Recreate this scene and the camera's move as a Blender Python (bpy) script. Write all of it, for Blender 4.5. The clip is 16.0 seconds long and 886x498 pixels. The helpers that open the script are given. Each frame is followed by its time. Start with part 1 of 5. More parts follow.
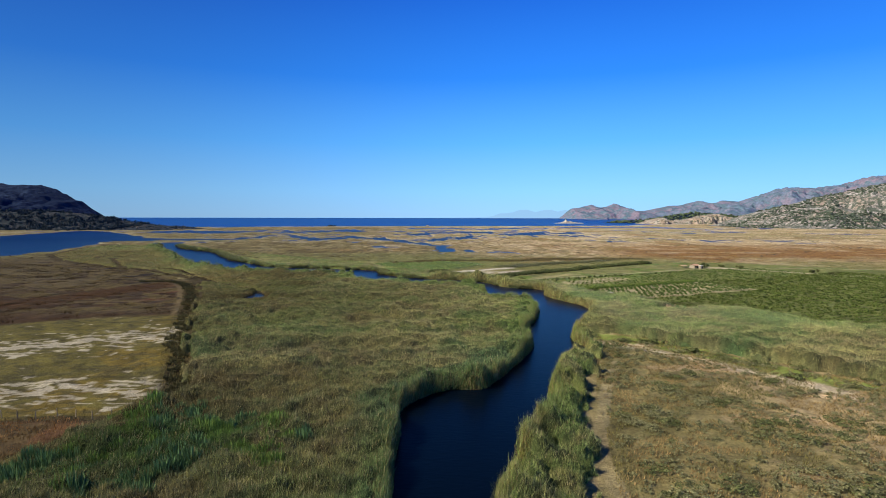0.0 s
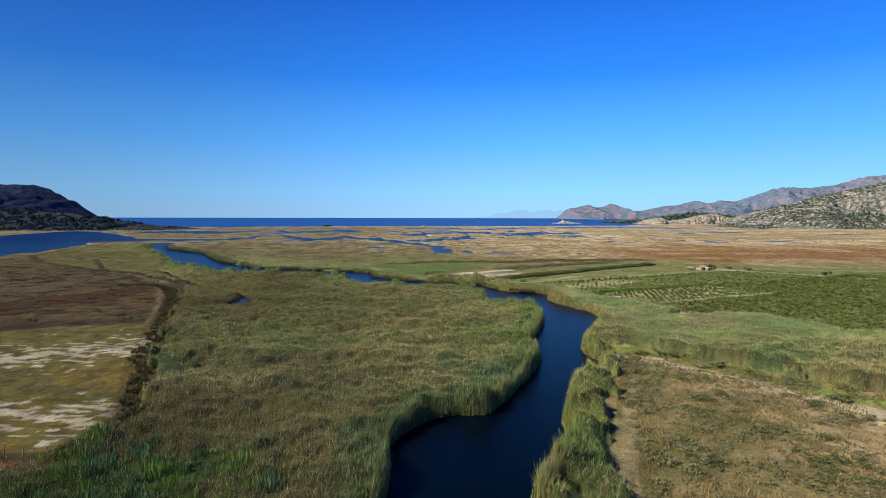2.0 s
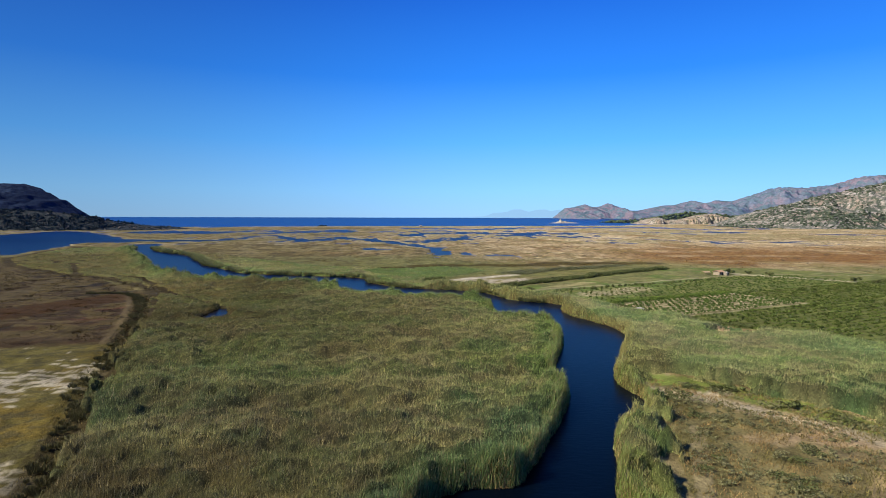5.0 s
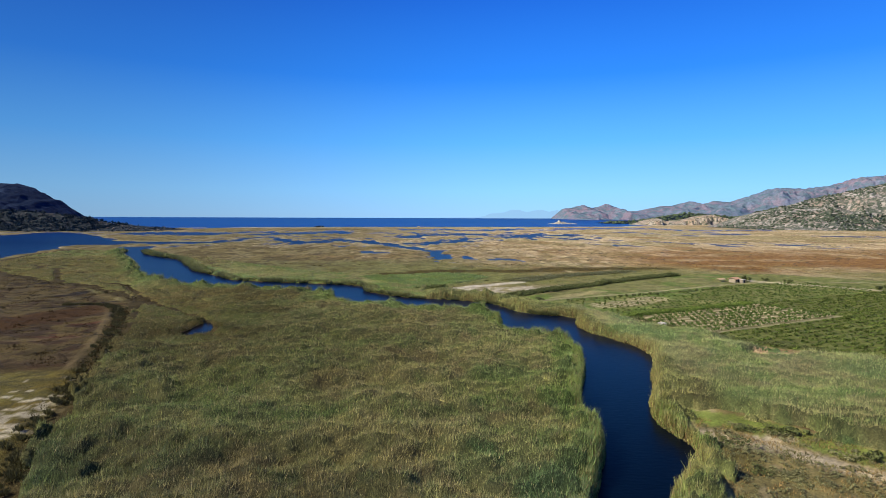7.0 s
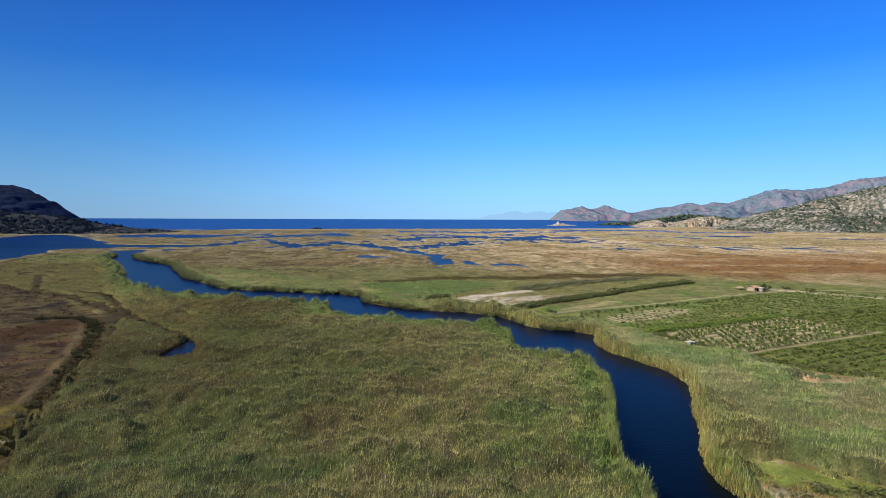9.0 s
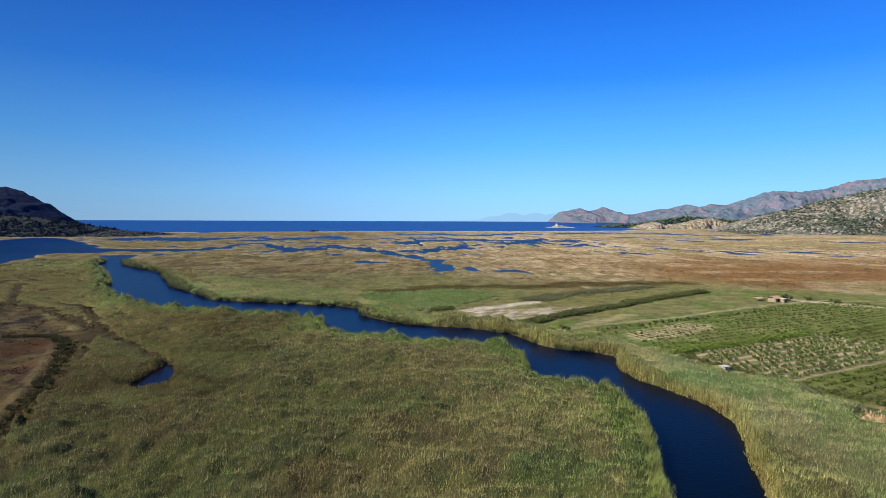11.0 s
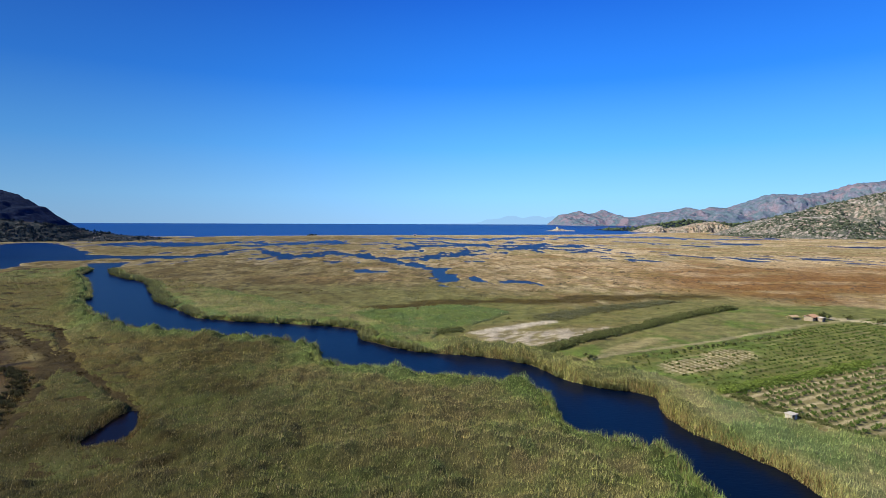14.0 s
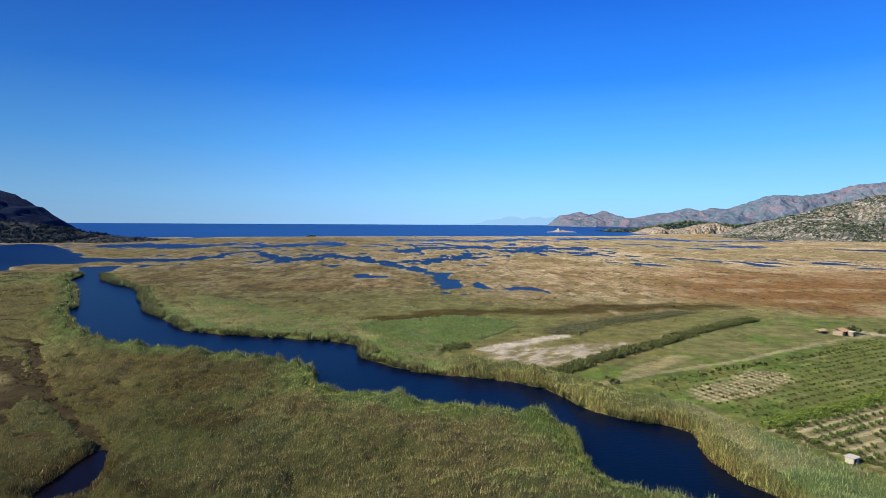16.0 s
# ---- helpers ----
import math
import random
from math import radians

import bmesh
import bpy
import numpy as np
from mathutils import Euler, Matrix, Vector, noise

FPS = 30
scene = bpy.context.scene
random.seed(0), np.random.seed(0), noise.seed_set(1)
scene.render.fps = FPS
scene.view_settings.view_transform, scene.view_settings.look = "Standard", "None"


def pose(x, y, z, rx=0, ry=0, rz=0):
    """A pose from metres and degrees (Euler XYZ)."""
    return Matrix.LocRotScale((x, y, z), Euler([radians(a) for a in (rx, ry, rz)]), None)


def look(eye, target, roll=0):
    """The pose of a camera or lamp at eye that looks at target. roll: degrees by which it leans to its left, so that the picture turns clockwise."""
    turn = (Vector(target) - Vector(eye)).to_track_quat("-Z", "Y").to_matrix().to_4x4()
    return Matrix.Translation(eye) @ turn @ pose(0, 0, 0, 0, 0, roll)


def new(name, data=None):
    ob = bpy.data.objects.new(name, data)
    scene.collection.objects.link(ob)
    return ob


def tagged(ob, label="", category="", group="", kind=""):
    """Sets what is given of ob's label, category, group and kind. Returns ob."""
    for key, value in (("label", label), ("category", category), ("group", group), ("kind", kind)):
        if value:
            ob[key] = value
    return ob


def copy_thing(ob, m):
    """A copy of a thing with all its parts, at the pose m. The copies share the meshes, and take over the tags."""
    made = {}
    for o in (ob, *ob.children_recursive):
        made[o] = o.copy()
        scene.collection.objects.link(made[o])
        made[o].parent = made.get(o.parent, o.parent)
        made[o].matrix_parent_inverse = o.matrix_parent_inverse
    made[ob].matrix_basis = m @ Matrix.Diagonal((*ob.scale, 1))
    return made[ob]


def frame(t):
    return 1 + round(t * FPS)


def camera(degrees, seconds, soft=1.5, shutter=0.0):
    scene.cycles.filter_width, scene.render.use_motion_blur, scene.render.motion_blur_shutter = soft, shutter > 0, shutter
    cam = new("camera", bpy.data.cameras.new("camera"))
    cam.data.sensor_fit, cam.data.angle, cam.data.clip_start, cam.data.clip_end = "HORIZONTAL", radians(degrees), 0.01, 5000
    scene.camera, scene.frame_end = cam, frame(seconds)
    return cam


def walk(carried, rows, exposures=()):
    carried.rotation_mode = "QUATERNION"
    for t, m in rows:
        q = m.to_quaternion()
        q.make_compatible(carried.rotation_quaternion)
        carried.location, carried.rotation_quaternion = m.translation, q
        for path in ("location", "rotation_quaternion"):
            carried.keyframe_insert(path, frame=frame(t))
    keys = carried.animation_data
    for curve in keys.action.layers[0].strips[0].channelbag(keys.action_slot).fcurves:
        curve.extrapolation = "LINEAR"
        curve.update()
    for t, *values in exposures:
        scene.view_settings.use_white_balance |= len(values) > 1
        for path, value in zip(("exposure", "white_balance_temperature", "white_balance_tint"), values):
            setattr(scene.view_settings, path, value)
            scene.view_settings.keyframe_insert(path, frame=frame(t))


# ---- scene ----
cam = camera(78.0, 16.0, 0.75)
PATH = [
    (0, (3.609, 5.254, 29.573), (3.672, 7.249, 29.455), 0.1),
    (0.5, (3.66, 8.153, 29.571), (3.727, 10.148, 29.453), 0.1),
    (1, (3.743, 11.154, 29.6), (3.813, 13.149, 29.482), 0.1),
    (1.5, (3.784, 14.294, 29.55), (3.858, 16.289, 29.431), 0.1),
    (2, (3.835, 17.601, 29.512), (3.91, 19.596, 29.394), 0.1),
    (2.5, (3.759, 20.771, 29.505), (3.836, 22.766, 29.386), 0.1),
    (3, (3.701, 24.094, 29.491), (3.779, 26.089, 29.372), 0.1),
    (3.5, (3.49, 27.505, 29.459), (3.571, 29.5, 29.34), 0.1),
    (4, (3.264, 31.204, 29.544), (3.349, 33.199, 29.424), 0.1),
    (6.5, (1.68, 48.741, 31.721), (1.774, 50.736, 31.602), 0.2),
    (7, (1.239, 52.466, 32.113), (1.337, 54.46, 31.994), 0.2),
    (7.5, (0.84, 56.061, 32.456), (0.941, 58.055, 32.339), 0.2),
    (8, (0.539, 59.743, 32.799), (0.641, 61.737, 32.683), 0.2),
    (10.5, (-1.285, 78.387, 35.587), (-1.173, 80.381, 35.476), 0.2),
    (11, (-1.636, 81.948, 36.005), (-1.522, 83.942, 35.896), 0.2),
    (11.5, (-1.913, 85.38, 36.509), (-1.798, 87.374, 36.402), 0.2),
    (12, (-2.212, 88.771, 37.064), (-2.097, 90.765, 36.959), 0.2),
    (12.5, (-2.572, 92.199, 37.695), (-2.456, 94.193, 37.591), 0.2),
    (13, (-2.9, 95.638, 38.341), (-2.784, 97.632, 38.237), 0.1),
    (13.5, (-3.251, 98.952, 38.934), (-3.134, 100.946, 38.832), 0.2),
    (14, (-3.604, 102.373, 39.576), (-3.486, 104.367, 39.476), 0.2),
    (14.5, (-4.009, 105.819, 40.218), (-3.891, 107.813, 40.117), 0.2),
    (15, (-4.319, 109.389, 40.893), (-4.202, 111.383, 40.792), 0.3),
    (15.5, (-4.617, 112.805, 41.536), (-4.499, 114.799, 41.436), 0.3),
    (16, (-4.856, 116.272, 42.109), (-4.737, 118.266, 42.01), 0.3),
]
walk(cam, [(t, look(eye, target, roll)) for t, eye, target, roll in PATH])

# ---- sky and sun ----
scene.view_settings.exposure = 0.5
SUN_EL = radians(40)
SUN_AZ = radians(-103)
SUN_DIR = Vector((math.sin(SUN_AZ) * math.cos(SUN_EL), math.cos(SUN_AZ) * math.cos(SUN_EL), math.sin(SUN_EL)))
world = bpy.data.worlds.new("clear_sky")
scene.world = world
world.use_nodes = True
wn, wl = world.node_tree.nodes, world.node_tree.links
sky = wn.new("ShaderNodeTexSky")
sky.sky_type, sky.sun_disc = "NISHITA", False
sky.sun_elevation, sky.sun_rotation = SUN_EL, SUN_AZ
sky.altitude, sky.air_density, sky.dust_density, sky.ozone_density = 0, 1.0, 0.2, 3.0
# a very clear, dry morning: pale at the horizon, deep blue above
heading = wn.new("ShaderNodeTexCoord")
split = wn.new("ShaderNodeSeparateXYZ")
wl.new(heading.outputs["Generated"], split.inputs[0])
clear = wn.new("ShaderNodeValToRGB")
clear.color_ramp.elements[0].position, clear.color_ramp.elements[0].color = 0.0, (0.262, 0.525, 0.85, 1)
clear.color_ramp.elements[1].position, clear.color_ramp.elements[1].color = 1.0, (0.004, 0.03, 0.16, 1)
for place, colour in ((0.045, (0.21, 0.525, 0.93, 1)), (0.13, (0.085, 0.385, 0.93, 1)), (0.24, (0.015, 0.205, 0.80, 1)), (0.38, (0.004, 0.10, 0.57, 1)), (0.6, (0.005, 0.05, 0.28, 1))):
    clear.color_ramp.elements.new(place).color = colour
wl.new(split.outputs["Z"], clear.inputs[0])
lift = wn.new("ShaderNodeMix")
lift.data_type, lift.blend_type = "RGBA", "MULTIPLY"
lift.inputs[0].default_value = 1.0
lift.inputs[7].default_value = (7.1, 7.1, 7.1, 1)
wl.new(clear.outputs["Color"], lift.inputs[6])
blend = wn.new("ShaderNodeMix")
blend.data_type = "RGBA"
blend.inputs[0].default_value = 0.94
wl.new(sky.outputs["Color"], blend.inputs[6])
# darker on the side of the sun, as skies are through a polarised lens
across = wn.new("ShaderNodeMapRange")
across.interpolation_type = "SMOOTHSTEP"
for k, value in enumerate((-0.75, 0.3, 0.69, 1.36)):
    across.inputs[1 + k].default_value = value
wl.new(split.outputs["X"], across.inputs[0])
side = wn.new("ShaderNodeMix")
side.data_type, side.blend_type = "RGBA", "MULTIPLY"
side.inputs[0].default_value = 1.0
wl.new(lift.outputs[2], side.inputs[6])
wl.new(across.outputs[0], side.inputs[7])
wl.new(side.outputs[2], blend.inputs[7])
wl.new(blend.outputs[2], wn["Background"].inputs["Color"])
wn["Background"].inputs["Strength"].default_value = 0.1

sun = new("sun", bpy.data.lights.new("sun", "SUN"))
sun.data.energy, sun.data.angle, sun.data.color = 5.0, radians(0.5), (1.0, 0.91, 0.73)
sun.matrix_world = look((0, 0, 200), Vector((0, 0, 200)) - SUN_DIR)


# ---- fields of noise and distance ----
def _hash(i, j, seed):
    n = (i.astype(np.int64) * 374761393 + j.astype(np.int64) * 668265263 + seed * 974711) & 0x7FFFFFFF
    n = ((n ^ (n >> 13)) * 1274126177) & 0x7FFFFFFF
    return ((n ^ (n >> 16)) & 0xFFFFFF) / float(0xFFFFFF)


def vnoise(x, y, seed=0):
    """Smooth noise from 0 to 1."""
    i, j = np.floor(x), np.floor(y)
    u, v = x - i, y - j
    u, v = u * u * (3 - 2 * u), v * v * (3 - 2 * v)
    a, b = _hash(i, j, seed), _hash(i + 1, j, seed)
    c, d = _hash(i, j + 1, seed), _hash(i + 1, j + 1, seed)
    return (a * (1 - u) + b * u) * (1 - v) + (c * (1 - u) + d * u) * v


def fbm(x, y, seed=0, octaves=4):
    total, amp, norm = 0.0, 1.0, 0.0
    for k in range(octaves):
        total = total + amp * vnoise(x * 2 ** k + 17.3 * k, y * 2 ** k - 9.1 * k, seed + k)
        norm, amp = norm + amp, amp * 0.5
    return total / norm


def smooth(e0, e1, v):
    s = np.clip((v - e0) / (e1 - e0), 0, 1)
    return s * s * (3 - 2 * s)


def rounded(points, steps=5, closed=True):
    """A Catmull-Rom curve through the points."""
    p = np.array(points, float)
    n, out = len(p), []
    for i in range(n if closed else n - 1):
        q = [p[(i + k) % n] if closed else p[min(max(i + k, 0), n - 1)] for k in (-1, 0, 1, 2)]
        for s in range(steps):
            t = s / steps
            out.append(0.5 * (2 * q[1] + (q[2] - q[0]) * t + (2 * q[0] - 5 * q[1] + 4 * q[2] - q[3]) * t * t
                              + (3 * q[1] - q[0] - 3 * q[2] + q[3]) * t ** 3))
    if not closed:
        out.append(p[-1])
    return np.array(out)


def inside(poly, x, y, reach=25.0):
    """Distance in metres to the outline, positive inside, no further than reach."""
    x, y = np.asarray(x, float), np.asarray(y, float)
    out = np.full(x.shape, -reach)
    lo, hi = poly.min(0) - reach, poly.max(0) + reach
    near = (x > lo[0]) & (x < hi[0]) & (y > lo[1]) & (y < hi[1])
    px, py = x[near], y[near]
    if not len(px):
        return out
    d2, odd = np.full(px.shape, 1e12), np.zeros(px.shape, bool)
    for (ax, ay), (bx, by) in zip(poly, np.roll(poly, -1, 0)):
        ex, ey = bx - ax, by - ay
        t = np.clip(((px - ax) * ex + (py - ay) * ey) / max(ex * ex + ey * ey, 1e-9), 0, 1)
        d2 = np.minimum(d2, (px - ax - t * ex) ** 2 + (py - ay - t * ey) ** 2)
        if ay != by:
            odd ^= ((ay > py) != (by > py)) & (px < ax + (py - ay) / (by - ay) * ex)
    out[near] = np.clip(np.where(odd, 1, -1) * np.sqrt(d2), -reach, reach)
    return out


def beside(line, x, y, reach=25.0):
    """Distance in metres from an open line, no further than reach."""
    x, y = np.asarray(x, float), np.asarray(y, float)
    out = np.full(x.shape, reach)
    line = np.asarray(line, float)
    lo, hi = line.min(0) - reach, line.max(0) + reach
    near = (x > lo[0]) & (x < hi[0]) & (y > lo[1]) & (y < hi[1])
    px, py = x[near], y[near]
    d2 = np.full(px.shape, reach * reach)
    for (ax, ay), (bx, by) in zip(line[:-1], line[1:]):
        ex, ey = bx - ax, by - ay
        t = np.clip(((px - ax) * ex + (py - ay) * ey) / max(ex * ex + ey * ey, 1e-9), 0, 1)
        d2 = np.minimum(d2, (px - ax - t * ex) ** 2 + (py - ay - t * ey) ** 2)
    out[near] = np.sqrt(d2)
    return out


# ---- the plan ----
BANK_WEST = [(-8, -60), (-4, 0), (0, 30), (0, 61), (0, 83), (2, 90), (8, 96.5), (15, 98), (20, 109), (25, 119), (27, 125), (28, 131), (28, 137), (29, 143),
             (30.5, 148.5), (33.5, 156), (37, 165), (38.8, 172.5), (38.3, 180), (38.5, 187), (35, 191.5), (30.5, 195), (26.5, 202), (26, 209), (27.2, 215),
             (25, 221), (20, 227.5), (7, 234), (-10, 243), (-27, 251),
             (-31, 265), (-44, 277), (-60, 284), (-90, 297), (-112, 308), (-130, 328), (-156, 365), (-171, 398), (-203, 452),
             (-239, 505), (-255, 548), (-300, 620)]
BANK_EAST = [(2, -60), (6, 0), (9, 40), (11, 61), (14, 69), (18, 77), (22, 84), (24, 94), (29, 109), (33.5, 115), (39.5, 124),
             (39, 132), (40, 139), (45, 150), (47.5, 157), (50, 162.5), (55.2, 174.5), (55.6, 182), (52.8, 192), (49.3, 200), (48.6, 211), (51, 219), (48, 225), (42, 227.5), (35, 235.5),
             (28, 250), (13, 261), (-6, 269), (-20, 285), (-25, 303), (-46, 312), (-66, 319), (-84, 325), (-108, 350),
             (-126, 375), (-144, 407), (-174, 460), (-208, 496), (-240, 550), (-270, 640)]
CHANNEL = [(2, -60), (2, 0), (6, 40), (6, 61), (10, 80), (20, 96), (27, 112), (34, 126), (36, 140), (42, 157), (47, 176), (46, 188),
           (40, 197), (37, 209), (33, 221), (24, 233), (4, 249), (-16, 262), (-28, 280), (-38, 293), (-60, 303), (-88, 313),
           (-112, 328), (-141, 368), (-160, 406), (-189, 457), (-223, 500), (-248, 548)]
RIVER = np.vstack([rounded(BANK_WEST, 4, False), rounded(BANK_EAST, 4, False)[::-1]])
LAGOON = rounded([(-340, 360), (-305, 415), (-318, 510), (-333, 575), (-354, 640), (-322, 655), (-316, 683), (-285, 688), (-232, 700),
                  (-228, 726), (-300, 738), (-368, 746), (-400, 800), (-462, 884), (-520, 960), (-630, 1090), (-680, 1100), (-650, 960),
                  (-615, 800), (-640, 600), (-600, 360)])
POND = rounded([(-62, 200), (-62.6, 208), (-62.4, 216), (-60, 218), (-57, 211), (-54.6, 204), (-56, 200)])
CREEK = rounded([(-60.5, 217), (-72, 229.5), (-85, 243), (-97, 257), (-108, 272), (-121, 292), (-134, 308), (-150, 316)], 4, False)
# narrow tidal creeks through the western beds
CREEKS = [CREEK, np.array([(-211, 385), (-186, 347), (-170, 320), (-171, 312)]), np.array([(-91, 246), (-98.5, 259), (-97, 265)]),
          np.array([(-124, 243), (-114, 249), (-109, 256.5)]), np.array([(-138, 271), (-134, 274), (-135.5, 283)]), np.array([(-142, 300), (-135.5, 295), (-131, 301)])]
# waterways of the delta: half width and line; they lie longer along the valley than across it
ARMS_WEST = [(5, [(-314, 697), (-279, 697), (-237, 723), (-247, 761), (-239, 855), (-216, 884), (-141, 707)]),
             (8, [(-141, 707), (-118, 744), (-109, 797), (-78, 755), (-49, 709), (-25, 676)]),
             (22, [(-498, 1067), (-464, 1070), (-413, 1051), (-352, 1033), (-333, 1101)]), (8, [(-333, 1101), (-298, 1128), (-222, 1020)]),
             (18, [(-222, 1062), (-198, 1087), (-181, 1163), (-134, 1115)]), (7, [(-78, 1094), (-47, 1096)]), (2.2, [(-41, 546), (-27, 541), (-21, 536)])]
ARMS_MIDDLE = [(7.5, [(-25, 676), (-11, 620), (4, 585), (18, 550), (20, 496)]), (2.8, [(37, 489), (42, 463), (44, 448)]),
               (1.6, [(51, 457), (59, 457), (65, 454), (74, 448), (77, 440)]), (6, [(-12, 692), (11, 701), (36, 728), (56, 758), (74, 826), (94, 853)]),
               (13, [(-8, 907), (19, 975), (48, 995), (84, 1017), (117, 1018)]), (14, [(-30, 1371), (87, 1344), (148, 1279), (229, 1396), (285, 1488)]),
               (9, [(135, 882), (161, 898), (195, 965), (235, 1067)]), (7, [(197, 915), (219, 857), (242, 871)]), (6, [(256, 950), (273, 969)]),
               (1.2, [(18, 441), (24, 433)])]
ARMS_EAST = [(16, [(382, 1498), (484, 1509), (674, 1530)]), (14, [(622, 1394), (686, 1361)]), (9, [(442, 1079), (459, 1080)]), (9, [(550, 1063), (624, 1067)]),
             (13, [(773, 1369), (834, 1337)]), (10, [(694, 952), (767, 937)]), (3.5, [(262, 807), (265, 795)]), (3.5, [(228, 663), (241, 649)]),
             (4.5, [(306, 743), (316, 733), (326, 705)]), (1.6, [(326, 705), (372, 681)]), (4.5, [(372, 681), (387, 673)]), (5, [(412, 665), (450, 665), (440, 643)])]
DITCH = rounded([(-70, 40), (-48, 66), (-38, 86), (-38.5, 98), (-44, 111), (-52, 128), (-59, 146), (-65, 162), (-73.5, 186), (-82, 206), (-92, 228),
                 (-101, 243), (-110, 250), (-122, 250)], 4, False)
# reed beds
EDGE_WEST = [(-59, 40), (-45, 68), (-36.5, 86), (-37, 98), (-42.5, 111), (-50, 128), (-57, 146), (-63, 162), (-71.5, 186), (-79, 206), (-88, 228), (-97, 250), (-106, 266),
             (-140, 300), (-185, 330), (-235, 370),
             (-275, 420), (-300, 500), (-310, 560)]
BED_WEST = np.array(EDGE_WEST + CHANNEL[::-1][:-2])
BED_STRIP = np.array(CHANNEL[2:10] + [(46, 143), (44, 134), (42, 124), (37, 110), (31, 94), (28.5, 83), (24.5, 72), (21, 61), (18, 40)])
BED_EAST = np.array([(36, 138), (44, 138), (49, 138.5), (54, 134), (58, 129), (62, 124), (66.5, 118), (71, 111), (76, 104), (82, 97), (91, 89), (120, 72), (200, 72), (200, 100),
                     (150, 118), (118, 136), (103, 160), (94, 169), (83, 178), (75, 191), (67, 204), (64, 214), (61, 222), (59, 232),
                     (48, 243), (40, 252), (24, 269), (5, 280)] + CHANNEL[9:17][::-1])
BED_NORTH = np.array([(24, 269), (5, 282), (8, 294), (0, 318), (-10, 340), (-55, 365), (-110, 418), (-150, 470), (-190, 520), (-248, 560)]
                     + CHANNEL[16:][::-1])
BED_GREEN = np.array([(-32, 333), (-5, 350), (12, 358), (30, 352), (42, 334), (22, 306), (8, 296), (-8, 300)])
# fields
SALT_FLAT = np.array([(-57, 84), (-40, 84), (-40, 97), (-55, 138), (-66, 168), (-90, 165), (-120, 150), (-130, 84)])
SALT_PAN = rounded([(21, 281), (40, 272), (58, 281), (73, 296), (60, 300), (44, 292), (36, 296), (42, 309), (24, 297)])
SCRUB = np.array([(18, 40), (31, 94), (44, 136), (58, 130), (72, 113), (88, 96), (130, 70), (160, 20), (60, 10)])
FARM = np.array([(60, 234), (48, 244), (38, 256), (32, 265), (56, 281), (109, 321), (145, 345), (200, 345), (260, 290), (260, 120), (150, 120),
                 (120, 138), (105, 163), (85, 180), (66, 210)])
ROAD = [(41, 251), (56, 259), (91, 273), (139, 297), (150, 303), (180, 312), (260, 300)]
HEDGE = [(32, 262), (41, 267), (56, 280), (82, 299), (109, 320), (142, 341)]
HEDGE_BACK = [(3, 291), (14, 300), (30, 308), (51, 319), (78, 340), (124, 362)]


def water_edge(x, y):
    """Metres from the nearest water, negative in it."""
    wob = (fbm(x / 5, y / 5, 3, 3) - 0.5) * 3.0
    d = -inside(RIVER, x, y) + (wob * 0.9 + (fbm(x / 13, y / 13, 4, 2) - 0.5) * 3.2) * (0.45 + 0.55 * smooth(230, 270, y)) - 0.4
    big = (fbm(x / 22, y / 22, 5, 4) - 0.5)
    d = np.minimum(d, -inside(LAGOON, x, y) + big * 22)
    d = np.minimum(d, -inside(POND, x, y) + wob * 0.35)
    ragged = (fbm(x / 8, y / 22, 9, 5) - 0.5)
    wander = x + (fbm(x / 16, y / 45, 7, 3) - 0.5) * 20, (y + (fbm(x / 18, y / 50, 8, 3) - 0.5) * 50) * 0.3
    near = 60.0 + 0 * x
    for half, line in ARMS_WEST + ARMS_MIDDLE + ARMS_EAST:
        away = beside(np.array(line) * (1, 0.3), wander[0], wander[1], 60)
        near = np.minimum(near, away)
        d = np.minimum(d, away - half * 0.95 + ragged * (8 + 1.6 * half))
    d = np.minimum(d, (0.63 - fbm(x / 13, y / 40, 23, 4)) * 40 + np.maximum(near - 26, 0) * 0.6 + smooth(620, 540, y) * 9)
    arm = np.abs(fbm(x / 70, y / 170, 13, 4) - 0.5)
    d = np.minimum(d, (arm - 0.012) * 130 + ragged * 7 + (1 - smooth(640, 760, y) * smooth(1640, 1520, y) * smooth(700, 300, x)) * 40 + smooth(0.52, 0.44, fbm(x / 90, y / 200, 14, 2)) * 30)
    thin = smooth(800, 950, y) * smooth(1640, 1520, y)
    d = np.minimum(d, (0.68 - fbm(x / 60, y / 90, 21, 5)) * 60 + ragged * 6 + (1 - thin) * 40)
    shore = np.interp(x, [-900, -597, -203, 281, 661, 900, 1300, 2500], [1420, 1500, 1640, 1705, 1808, 2100, 2250, 2250])
    return np.minimum(d, shore - y + (fbm(x / 60, y * 0, 31) - 0.5) * 20)


def creek_way(x, y):
    return np.minimum.reduce([beside(line, x, y, 8) for line in CREEKS])


